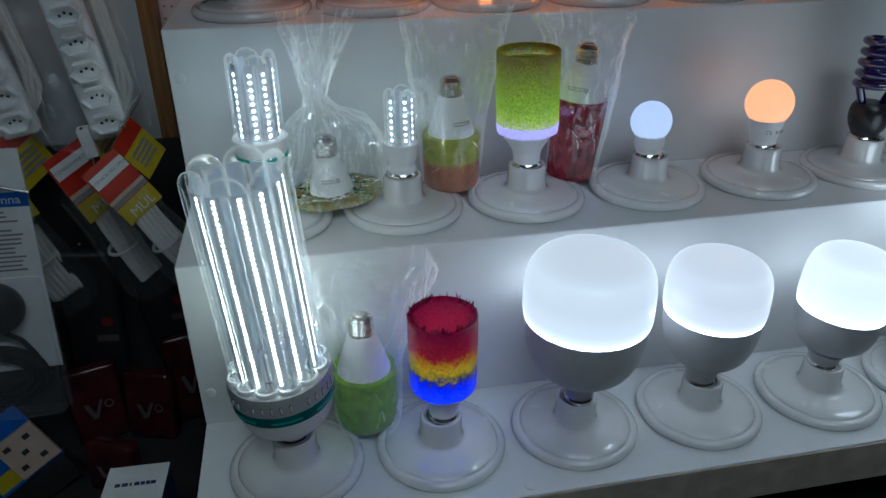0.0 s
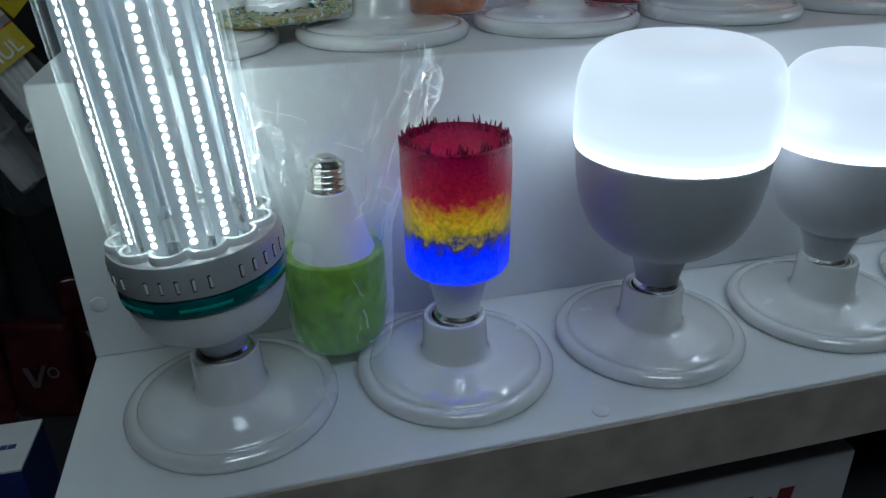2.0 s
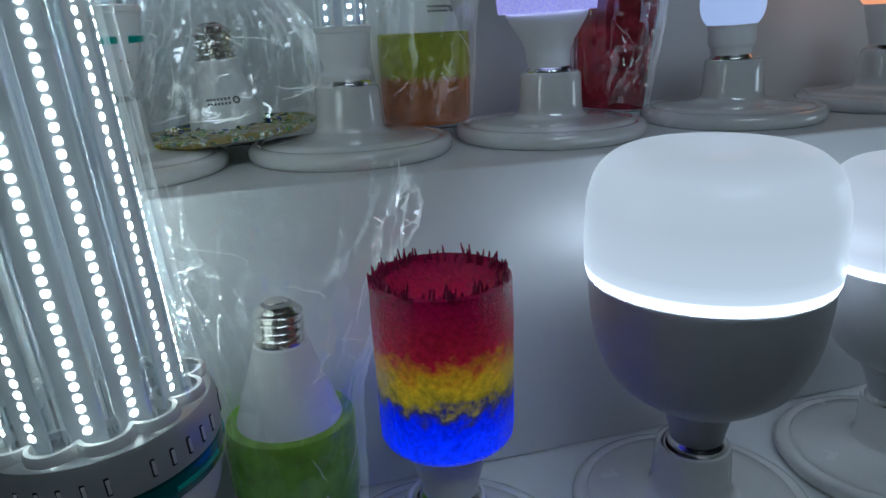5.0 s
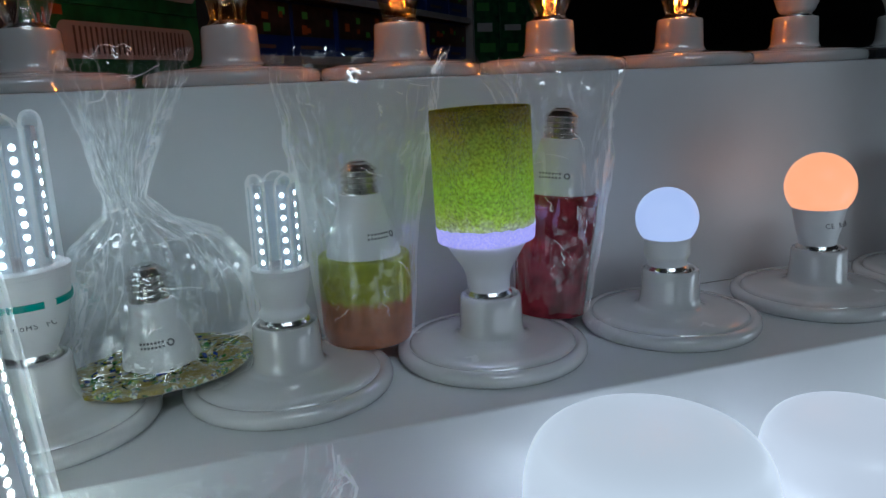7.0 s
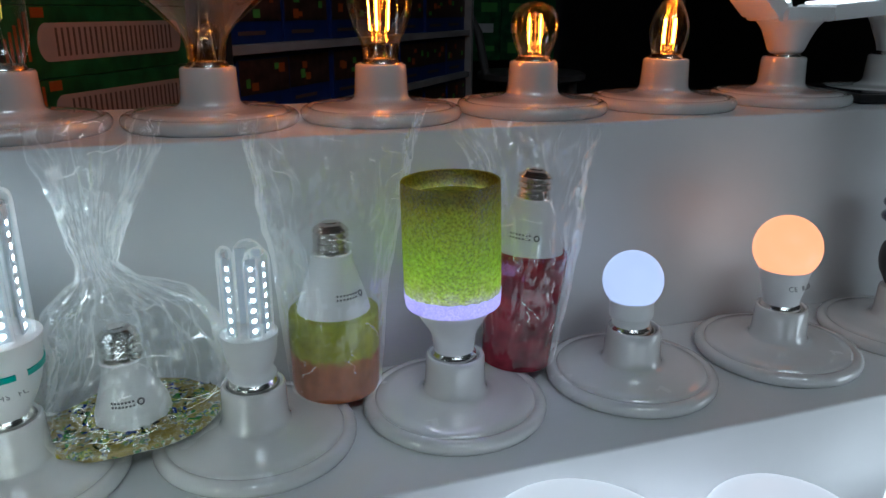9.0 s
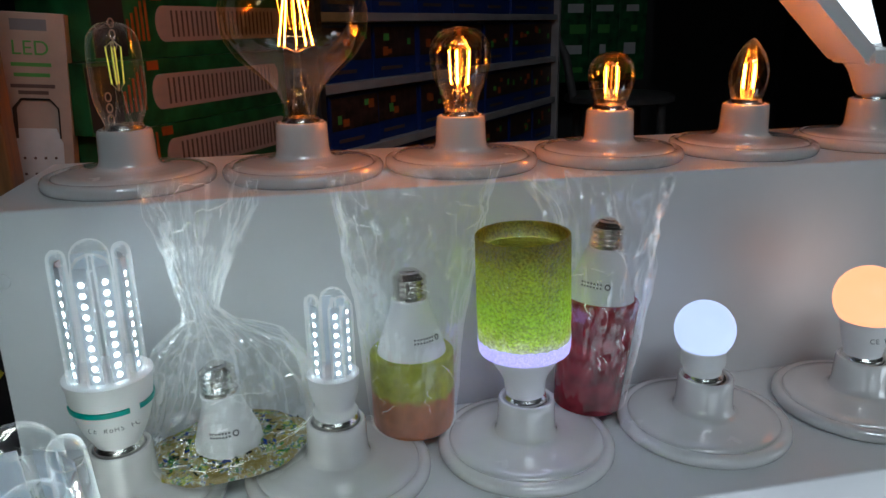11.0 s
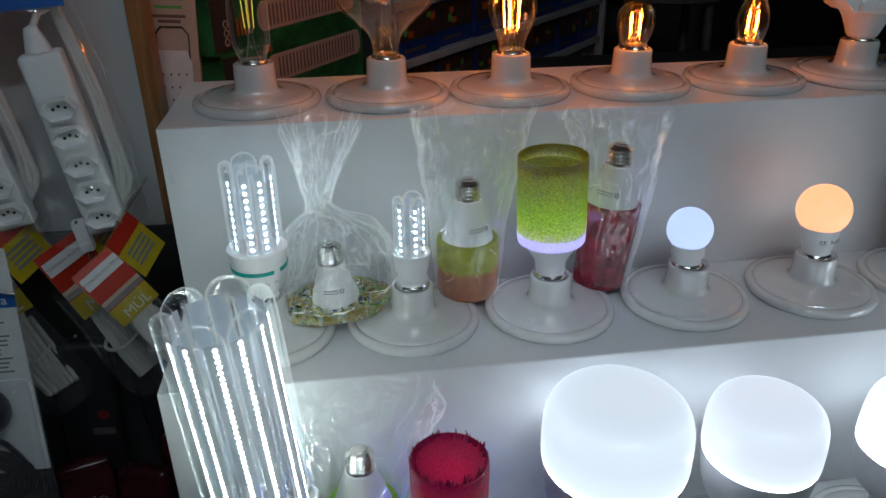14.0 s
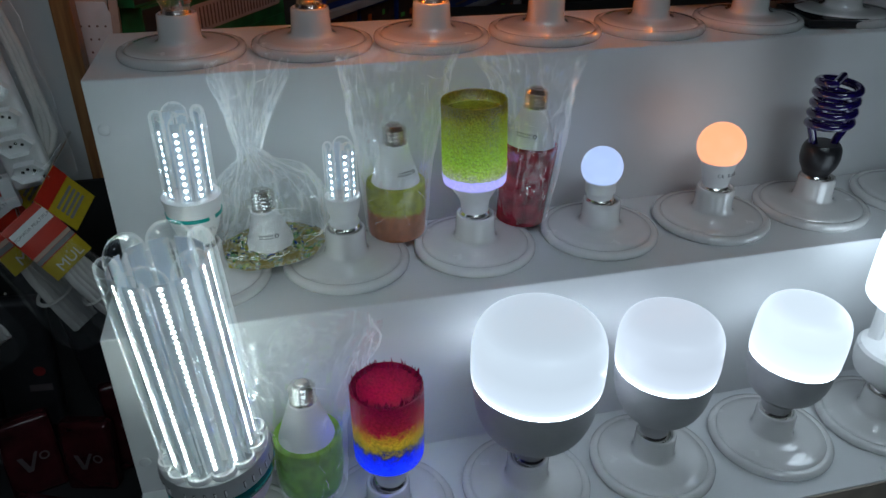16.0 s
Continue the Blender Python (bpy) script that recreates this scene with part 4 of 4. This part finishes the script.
run = pose(-0.035, 1.095, 0, 0, 0, 57)            # x runs along the stacked cartons
for k in range(5):
    off = (0.0, 0.006, -0.004, 0.012, 0.002, -0.006)[k]
    z = 1.0635 + 0.067 * k
    bx = thing("carton", run @ Matrix.Translation((off, 0, z)) @ Matrix.Diagonal((1, 1, 1.145, 1)), "green carton printed with a ribbed emergency lamp, stacked flat", "box", "stacked green cartons")
    part("carton_body", block(-0.075, 0.27, 0.0, 0.09, 0, 0.058, 0.0008), GREENBOX, bx, smooth=False)
    pts = [(0.02 + 0.012 * math.cos(a), 0.029 + 0.0155 * math.sin(a)) for a in [math.radians(90 + 18 * i) for i in range(11)]]
    pts += [(0.225 + 0.010 * math.cos(a), 0.029 + 0.0155 * math.sin(a)) for a in [math.radians(-90 + 18 * i) for i in range(11)]]
    pic = part("lamp_picture", flat_shape(pts, 0.0007), PICLAMP, bx, "pale ribbed lamp picture", False, pose(0, -0.0009, 0))
    for i in range(24):
        part("rib", plate(0.0026, 0.023, 0.032 + 0.0079 * i, 0.029, 0.0004), RIBS, pic, smooth=False, at=pose(0, -0.0006, 0))
    for i in range(5):
        part("print_bar", plate(0.003, 0.018 + 0.005 * i, -0.030 + 0.0065 * i, 0.024 + 0.0025 * i), ORANGEB, bx, smooth=False, at=pose(0, -0.0009, 0))
    part("print_label", plate(0.016, 0.008, 0.012, 0.0525), ORANGEB, bx, smooth=False, at=pose(0, -0.0009, 0))
    part("print_band", plate(0.04, 0.052, -0.054, 0.029), DARK, bx, smooth=False, at=pose(0, -0.0007, 0))
    ring = bmesh.new()
    for c in range(3):
        lathe([(0.0042, 0), (0.0042, 0.0006), (0.0030, 0.0006), (0.0030, 0)], 16, ring, pose(-0.052, 0, 0.012 + 0.009 * c, 90))
    part("print_rings", ring, CREAM, bx, smooth=False, at=pose(0, -0.0009, 0))

row = pose(0.16, 1.30, 0, 0, 0, 50)             # x runs along the shelf of blue boxes
# The white shelf is toned to grey: background dimness put into its colour.
SHELFM = surface("dimmed_white_shelf", (0.33, 0.32, 0.33), 0.5, vary=0.15, scale=20)
sh = thing("shelf_rack", row, "white shop shelf with rows of blue boxes", "shelf")
for k in range(7):
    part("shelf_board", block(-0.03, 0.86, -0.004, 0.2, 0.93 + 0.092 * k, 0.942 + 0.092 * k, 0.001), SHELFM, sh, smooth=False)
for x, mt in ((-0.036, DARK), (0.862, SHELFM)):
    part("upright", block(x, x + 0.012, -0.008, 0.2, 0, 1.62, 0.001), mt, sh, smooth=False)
rng = random.Random(9)
for k in range(6):
    for i in range(7):
        w = 0.121
        bx = thing("carton", row @ Matrix.Translation((0.058 + 0.1245 * i, 0.004 + rng.uniform(0, 0.008), 0.9422 + 0.092 * k)), "small blue and black printed carton on a white shelf", "box", "blue cartons on the rack")
        part("carton_body", block(-w / 2, w / 2, 0, 0.1, 0, 0.076, 0.0008), BLUEBAND, bx, smooth=False)
        part("photo_panel", plate(w * 0.94, 0.044, 0, 0.050), PHOTO, bx, smooth=False, at=pose(0, -0.0008, 0))
        for b in range(4):
            part("print_blot", plate(rng.uniform(0.008, 0.016), rng.uniform(0.006, 0.013), rng.uniform(-0.045, 0.045), rng.uniform(0.036, 0.062), 0.0004), ORANGEB if b % 2 else GREENINK, bx, smooth=False, at=pose(0, -0.0013 - 0.0001 * b, 0))
        part("print_bar", plate(w * 0.5, 0.005, -0.012, 0.013), RIBS, bx, smooth=False, at=pose(0, -0.0008, 0))

# tan carton with a lantern picture, behind the post
kb = thing("carton", pose(-0.130, 1.022, 1.0635, -3, 4, 4) @ Matrix.Scale(0.82, 4), "tan carton printed with a rechargeable led lantern", "box")
part("carton_body", block(-0.042, 0.030, 0, 0.03, 0, 0.30, 0.001), CREAM, kb, smooth=False)
part("lantern_picture", flat_shape([(-0.028, 0.02), (0.018, 0.02), (0.020, 0.16), (0.014, 0.176), (-0.024, 0.176), (-0.030, 0.16)]), WHITEP, kb, "printed white lantern", False, pose(0, -0.0008, 0))
part("handle_print", sweep([(-0.026, 0, 0.165), (-0.026, 0, 0.198), (-0.018, 0, 0.208), (0.010, 0, 0.208), (0.018, 0, 0.198), (0.018, 0, 0.165)], 0.0026, 8, flat=0.3), DARK, kb, "dark handle", at=pose(0, -0.002, 0))
for i in range(4):
    for j in range(7):
        part("led_print", lathe([(0.0016, 0), (0.0016, 0.0005), (0, 0.0005)], 8), RIBS, kb, at=pose(-0.02 + 0.0105 * i, -0.0013, 0.035 + 0.018 * j, 90))
words("print", "LED", 0.022, GREENINK, kb, pose(-0.006, -0.0008, 0.262, 90))
for z, w, c in ((0.245, 0.040, GREENINK), (0.234, 0.036, GREENINK), (0.222, 0.044, RIBS), (0.215, 0.03, RIBS), (0.287, 0.036, INK)):
    part("print_bar", plate(w, 0.004 if z < 0.28 else 0.012, -0.006, z), c, kb, smooth=False, at=pose(0, -0.0008, 0))

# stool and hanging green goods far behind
# White stool coloured dark grey, the aisle's gloom being in the base colour.
STOOLM = surface("dimmed_white_stool", (0.12, 0.11, 0.11), 0.5, vary=0.15)
st = thing("stool", pose(1.06, 2.35, 0.10), "white stool with a tubular back in the dark aisle", "stool")
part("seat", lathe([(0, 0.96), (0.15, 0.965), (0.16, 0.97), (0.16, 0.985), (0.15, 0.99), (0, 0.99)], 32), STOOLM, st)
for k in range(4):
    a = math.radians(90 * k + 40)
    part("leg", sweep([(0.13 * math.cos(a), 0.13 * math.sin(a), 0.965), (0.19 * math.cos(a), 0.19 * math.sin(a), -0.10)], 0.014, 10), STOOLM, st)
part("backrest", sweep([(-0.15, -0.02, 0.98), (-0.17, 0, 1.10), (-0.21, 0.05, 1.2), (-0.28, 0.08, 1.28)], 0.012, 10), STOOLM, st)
rng = random.Random(4)
for i in range(5):
    hg = thing("hanging_pack", pose(0.82 + 0.11 * i, 2.62 + 0.02 * i, 1.10), "green printed pack hanging in the dark aisle", "package", "hanging green packs")
    part("pack_body", block(-0.05, 0.05, 0, 0.02, 0.0, 0.36, 0.004), GREENBOX, hg, smooth=False)
    for b in range(5):
        part("print_bar", plate(rng.uniform(0.02, 0.06), rng.uniform(0.015, 0.04), rng.uniform(-0.01, 0.01), 0.04 + 0.065 * b), WHITEP if b % 2 else GREENINK, hg, smooth=False, at=pose(0, -0.001, 0))
    part("hook", sweep([(0, 0.01, 0.36), (0, 0.01, 0.40), (0, 0.4, 0.42)], 0.002, 6), SILVER, hg)
structure("aisle_panel", block(0.7, 1.5, 3.02, 3.05, 0, 2.2), ROOMW, "dark panel behind the hanging packs", "wall")


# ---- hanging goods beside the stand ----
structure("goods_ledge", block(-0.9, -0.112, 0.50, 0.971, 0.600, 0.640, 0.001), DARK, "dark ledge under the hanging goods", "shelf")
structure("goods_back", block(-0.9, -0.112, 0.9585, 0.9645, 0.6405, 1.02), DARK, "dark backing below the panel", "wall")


def hook(x, y, z, length, label="grey wire hook fixed to the panel"):
    h = part("wire_hook", sweep([(0, 0.972 - y, 0.004), (0, 0.02, 0.004), (0, 0.0, 0.0), (0, -0.008, 0.006)], 0.0017, 8), SILVER, None, at=pose(x, y, z))
    return tagged(h, label, "hook", "wire hooks")


def power_strip(m, outlets, label, bagged=True):
    t = thing("power_strip", m, label, "power strip", "bagged power strips")
    body = part("strip_body", block(-0.0195, 0.0195, -0.012, 0.012, -0.184, 0.0, 0.006, seg=3), PLASTIC, t, "white plastic strip")
    for k in range(outlets):
        z = -0.166 + 0.0285 * k
        hexa = [(0.0165, 0), (0.0095, 0.0095), (-0.0095, 0.0095), (-0.0165, 0), (-0.0095, -0.0095), (0.0095, -0.0095)]
        bm = bmesh.new()
        loops = [[bm.verts.new((x * k, y, z2 * k)) for x, z2 in hexa] for k, y in ((1.06, 0.010), (1.06, 0.0), (0.94, 0.0), (0.88, 0.0075))]
        for p, q in zip(loops, loops[1:]):
            for e in range(6):
                bm.faces.new((p[e], p[(e + 1) % 6], q[(e + 1) % 6], q[e]))
        bm.faces.new(loops[-1])
        o = part("outlet", bm, PLASTIC, t, smooth=False, at=pose(0, -0.0205, z, 6, 0, -6))
        for x in (-0.0055, 0.0, 0.0055):
            part("pin_hole", lathe([(0.0016, 0), (0.0016, 0.0006), (0, 0.0006)], 10), DARK, o, at=pose(x, 0.0072, 0.0022 if x == 0 else 0.0, 90))
    part("cable_boot", lathe([(0, 0), (0.012, 0), (0.009, 0.012), (0.006, 0.022), (0, 0.024)], 20), PLASTIC, t)
    for k in range(3):
        w = 0.018 + 0.004 * k
        part("cable", sweep([(0, 0, 0.018), (0.008, 0.012, 0.032), (0.012 + w * 0.5, 0.016, 0.034), (w + 0.004, 0.018, 0.012 - 0.01 * k), (w + 0.008, 0.018, -0.05), (w + 0.008, 0.016, -0.11 - 0.015 * k), (w, 0.015, -0.155), (0.016, 0.016, -0.165)], 0.0034, 10), CABLE, t, "white cable loop")
    part("plug", block(-0.036, -0.022, 0.0, 0.014, -0.205, -0.170, 0.003), PLASTIC, t, "white plug")
    part("plug_pin", sweep([(-0.030, 0.007, -0.205), (-0.032, 0.007, -0.222)], 0.0019, 8), SILVER, t)
    return t


hook(-0.235, 0.868, 1.345, 0.1)
power_strip(pose(-0.2095, 0.872, 1.240, 0, -8, 8), 5, "white five-way power strip in a clear hanging bag")
bag("plastic_bag", pose(-0.2, 0.880, 1.045, 0, -8, 6), [(0.0, 0.040, 0.012, 0.004, 0.05), (0.01, 0.052, 0.026, 0.004, 0.05), (0.10, 0.058, 0.032, 0.004, 0.06), (0.20, 0.058, 0.030, 0.002, 0.07), (0.245, 0.055, 0.020, 0.0, 0.08), (0.285, 0.056, 0.004, 0.0, 0.04)], "clear plastic bag round a hanging power strip", 14.2, 48, 0.08, 4, CLEARF, 16)
bc = thing("header_card", pose(-0.236, 0.868, 1.276, 0, -4, 5), "blue printed header card of a hanging bag", "card")
part("card", plate(0.115, 0.085, 0, 0.0425, 0.0012), BLUEC, bc, smooth=False)
words("print", "TOMADAS 2P+T", 0.0105, WHITEP, bc, pose(0.012, -0.0004, 0.042, 90))
for z in (0.056, 0.064):
    part("print_bar", plate(0.06, 0.004, 0.01, z, 0.0004), WHITEP, bc, smooth=False, at=pose(0, -0.0006, 0))
hook(-0.315, 0.90, 1.27, 0.1)
power_strip(pose(-0.318, 0.905, 1.235, 0, -10, 8), 5, "white power strip in a dim hanging bag farther along")
bag("plastic_bag", pose(-0.315, 0.905, 1.035, 0, -8, 6), [(0.0, 0.042, 0.012, 0.004, 0.05), (0.01, 0.055, 0.028, 0.004, 0.06), (0.10, 0.060, 0.034, 0.004, 0.07), (0.20, 0.058, 0.030, 0.002, 0.07), (0.26, 0.056, 0.004, 0.0, 0.05)], "clear plastic bag round a second power strip", 17.7, 48, 0.08, 4, CLEARF, 12)


def cord_pack(m, label, scale=1.0):
    """A folded red and yellow header card with a bundle of white flat cable."""
    t = thing("extension_cord", m, label, "extension cord", "bagged extension cords")
    card = part("header_card", plate(0.054, 0.084, 0, 0.012, 0.0012), RED, t, "red and yellow header card", False)
    part("title_strip", plate(0.050, 0.017, 0, 0.036, 0.0004), WHITEP, card, smooth=False, at=pose(0, -0.0006, 0))
    words("print", "TOMADA MÚLTIPLA", 0.0056, INK, card, pose(0, -0.0012, 0.036, 90))
    part("cream_stripe", plate(0.054, 0.005, 0, 0.005, 0.0004), CREAM, card, smooth=False, at=pose(0, -0.0006, 0))
    part("grey_stripe", plate(0.054, 0.006, 0, -0.001, 0.0004), INK, card, smooth=False, at=pose(0, -0.0007, 0))
    part("yellow_field", plate(0.054, 0.026, 0, -0.0185, 0.0004), YELLOW, card, smooth=False, at=pose(0, -0.0006, 0))
    words("print", "MÚL", 0.018, WHITEP, card, pose(0.002, -0.0012, -0.0215, 90))
    side = part("folded_flap", plate(0.052, 0.062, 0.026, 0, 0.0012), YELLOW, t, "yellow flap with small print", False, pose(0.027, 0, 0.026, 0, 0, 24) @ pose(0, 0, 0, 0, -8))
    part("flap_red", plate(0.052, 0.020, 0.026, 0.021, 0.0004), RED, side, smooth=False, at=pose(0, -0.0006, 0))
    for k in range(4):
        part("print_bar", plate(0.034, 0.0035, 0.026, 0.002 - 0.0065 * k, 0.0004), INK, side, smooth=False, at=pose(0, -0.0007, 0))
    for k in range(5):
        x = -0.013 + 0.0065 * k
        part("cable", sweep([(x, 0.010, -0.024), (x - 0.004, 0.006 + 0.002 * (k % 2), -0.05), (x - 0.006, 0.006, -0.10), (x - 0.004, 0.012, -0.135), (x, 0.022, -0.142), (x + 0.002, 0.030, -0.12), (x + 0.002, 0.030, -0.05)], 0.0032, 8, flat=1.4), CABLE, t, "white flat cable")
    part("tie", sweep([(-0.026 + 0.04 * (0.5 - 0.5 * math.cos(a)), 0.018 + 0.022 * math.sin(a) * -1, -0.085) for a in [2 * math.pi * i / 20 for i in range(21)]], 0.0022, 6), CABLE, t, "white cable tie")
    part("bag_film", lathe([(0.030, -0.155), (0.036, -0.14), (0.034, -0.09), (0.030, -0.04), (0.030, 0.0)], 28), CLEARF, t, "clear film sleeve", at=pose(-0.004, 0.018, 0))
    return t


hook(-0.165, 0.850, 1.072, 0.1)
cord_pack(pose(-0.168, 0.8225, 1.008, -12, -27, 38) @ Matrix.Scale(0.86, 4), "bagged white extension cord with red and yellow card")
hook(-0.215, 0.880, 1.062, 0.1)
cord_pack(pose(-0.218, 0.872, 0.998, -8, -20, 42), "bagged white cord half hidden behind another")
hook(-0.325, 0.885, 1.045, 0.1)
cord_pack(pose(-0.318, 0.872, 0.988, -8, -18, 30), "bagged white cord under a dim power strip")

# antenna on a blister card
an = thing("antenna_pack", pose(-0.352, 0.800, 0.945, 0, 4, 6), "white blister card with a black antenna and coiled cable", "package")
part("card", plate(0.165, 0.265, 0, 0, 0.002), WHITEP, an, "white printed card", False)
part("blue_tab", plate(0.075, 0.016, 0.046, 0.078, 0.0005), BLUEC, an, smooth=False, at=pose(0, -0.0007, 0))
words("print", "Antenna", 0.013, WHITEP, an, pose(0.054, -0.0014, 0.078, 90))
words("print", "HDTV", 0.009, INK, an, pose(0.030, -0.0006, 0.098, 90))
rng = random.Random(3)
for k in range(14):
    part("print_bar", plate(rng.uniform(0.035, 0.068), 0.002, 0.042 - rng.uniform(0, 0.01), 0.064 - 0.0052 * k, 0.0004), INK, an, smooth=False, at=pose(0, -0.0006, 0))
part("antenna_base", lathe(smooth_profile([(0.031, 0), (0.031, 0.008), (0.026, 0.018), (0.012, 0.024), (0, 0.025)]), 40), BLACKP, an, "round black antenna base", at=pose(0.028, -0.002, -0.046, 90))
for k in range(6):
    r = 0.050 - 0.0035 * k
    part("coiled_cable", sweep([(0.018 + r * math.cos(a), -0.006 - 0.002 * (k % 3), -0.135 + 0.78 * r * math.sin(a)) for a in [2 * math.pi * i / 40 for i in range(41)]], 0.0026, 8), BLACKP, an, "black coiled cable")
part("lead", sweep([(0.03, -0.012, -0.07), (0.05, -0.012, -0.085), (0.062, -0.010, -0.11)], 0.0028, 8), BLACKP, an)
part("blister", block(-0.07, 0.084, -0.030, -0.001, -0.185, -0.008, 0.012, seg=3), CLEARF, an, "clear plastic blister")
part("blister_edge", sweep([(0.0835, -0.001, -0.19), (0.0835, -0.001, 0.12), (0.074, -0.001, 0.132), (-0.08, -0.001, 0.132)], 0.002, 8), CLEARF, an)
w = part("wire_hook", sweep([(-0.10, 0.160, 0.03), (-0.10, -0.004, 0.028), (-0.06, -0.008, 0.020), (0.0, -0.004, 0.0)], 0.0019, 8), SILVER, None, at=pose(-0.258, 0.803, 1.028))
tagged(w, "grey wire hook with a round tip", "hook", "wire hooks")
hook(-0.36, 0.802, 1.072, 0.1)

# boxes and dark packs on the ledge
wb = thing("carton", pose(-0.173, 0.648, 0.6405, 0, 0, -2), "small white carton with navy sides on the ledge", "box")
part("carton_body", block(-0.029, 0.029, -0.049, 0, 0, 0.1405, 0.0006), DARKBLUE, wb, smooth=False)
part("carton_lid", block(-0.0292, 0.0292, -0.0492, 0.0002, 0.1406, 0.1425, 0.0005), WHITEP, wb, "white top", False)
for x, w in ((-0.0165, 0.005), (-0.0095, 0.006), (-0.004, 0.002), (0.002, 0.005), (0.0075, 0.004), (0.0125, 0.004), (0.0175, 0.005)):
    part("logo_bar", block(x - w / 2, x + w / 2, -0.028, -0.0235, 0.1426, 0.1428), DARKBLUE, wb, smooth=False)
bp_ = thing("socket_pack", pose(-0.335, 0.778, 0.668, -18, -28, 18), "blue card with a cream wall socket plate", "package")
part("card", plate(0.085, 0.085, 0, 0.045, 0.002), BLUEC, bp_, "blue card", False)
pl = part("socket_plate", block(-0.008, 0.044, -0.008, -0.0006, 0.008, 0.062, 0.002), CREAM, bp_, "cream wall plate", False)
for x, z in ((0.004, 0.05), (0.03, 0.05), (0.017, 0.035), (0.004, 0.02), (0.03, 0.02)):
    part("socket_hole", block(x - 0.004, x + 0.004, -0.0086, -0.0081, z - 0.003, z + 0.003), DARK, pl, smooth=False)
part("yellow_print", plate(0.03, 0.02, -0.025, 0.018, 0.0004), YELLOW, bp_, smooth=False, at=pose(0, -0.0006, 0))
part("pack_foot", block(-0.042, 0.042, -0.006, 0.02, -0.030, 0.004, 0.003), BLACKP, bp_)
MAROONB = surface("dull_red_print", (0.16, 0.012, 0.015), 0.45, vary=0.2)
MAROON = surface("dark_maroon_film", (0.05, 0.008, 0.012), 0.22, vary=0.5, scale=30)
GREYINK = surface("pale_grey_print", (0.10, 0.08, 0.085), 0.5, vary=0.1)
for x, y, z, ry, h in ((-0.275, 0.86, 0.6405, 6, 0.11), (-0.215, 0.85, 0.6405, -5, 0.10), (-0.155, 0.88, 0.6405, 4, 0.13), (-0.25, 0.76, 0.6405, -8, 0.07)):
    pk = thing("dark_pouch", pose(x, y, z, -8, 0, ry * 3), "dark maroon foil pouch with pale printed shapes", "pouch", "dark pouches on the ledge")
    part("pouch_body", block(-0.032, 0.032, 0, 0.024, 0, h, 0.008, seg=3), MAROON, pk)
    part("logo_stroke", flat_shape([(-0.016, 0.55 * h), (-0.010, 0.55 * h), (-0.004, 0.40 * h), (0.004, 0.58 * h), (0.008, 0.58 * h), (-0.002, 0.34 * h), (-0.008, 0.34 * h)], 0.0004), GREYINK, pk, smooth=False, at=pose(0, -0.0008, 0))
    part("logo_ring", lathe([(0.006, 0), (0.006, 0.0005), (0.004, 0.0005), (0.004, 0)], 20), GREYINK, pk, at=pose(0.014, -0.0004, 0.50 * h, 90))
for x, y, z, r in ((-0.185, 0.905, 0.92, -6), (-0.26, 0.905, 0.90, 4)):
    hook(x, y + 0.01, z + 0.006, 0.1)
    pk = thing("hanging_pouch", pose(x, y, z, 0, r), "black hanging pouch with a small red badge", "pouch", "black hanging pouches")
    part("pouch_body", block(-0.034, 0.034, 0, 0.022, -0.19, 0.0, 0.008, seg=3), BLACKP, pk)
    part("badge", lathe([(0.007, 0), (0.007, 0.0006), (0, 0.0006)], 24), MAROONB, pk, "red round badge", at=pose(0.016, -0.0003, -0.10, 90))
    part("print_bar", plate(0.026, 0.010, 0.014, -0.125, 0.0004), GREYINK, pk, smooth=False, at=pose(0, -0.0007, 0))

# white carton under the bottom step; its shade there is put into a greyer base
ub = thing("carton", pose(0.30, 0.532, 0.5805), "white carton with red printed shapes under the step, toned grey for shade", "box")
part("carton_body", block(-0.12, 0.118, 0, 0.2, 0, 0.140, 0.002), surface("shaded_white_carton", (0.40, 0.38, 0.39), 0.5, vary=0.10, scale=25), ub, smooth=False)
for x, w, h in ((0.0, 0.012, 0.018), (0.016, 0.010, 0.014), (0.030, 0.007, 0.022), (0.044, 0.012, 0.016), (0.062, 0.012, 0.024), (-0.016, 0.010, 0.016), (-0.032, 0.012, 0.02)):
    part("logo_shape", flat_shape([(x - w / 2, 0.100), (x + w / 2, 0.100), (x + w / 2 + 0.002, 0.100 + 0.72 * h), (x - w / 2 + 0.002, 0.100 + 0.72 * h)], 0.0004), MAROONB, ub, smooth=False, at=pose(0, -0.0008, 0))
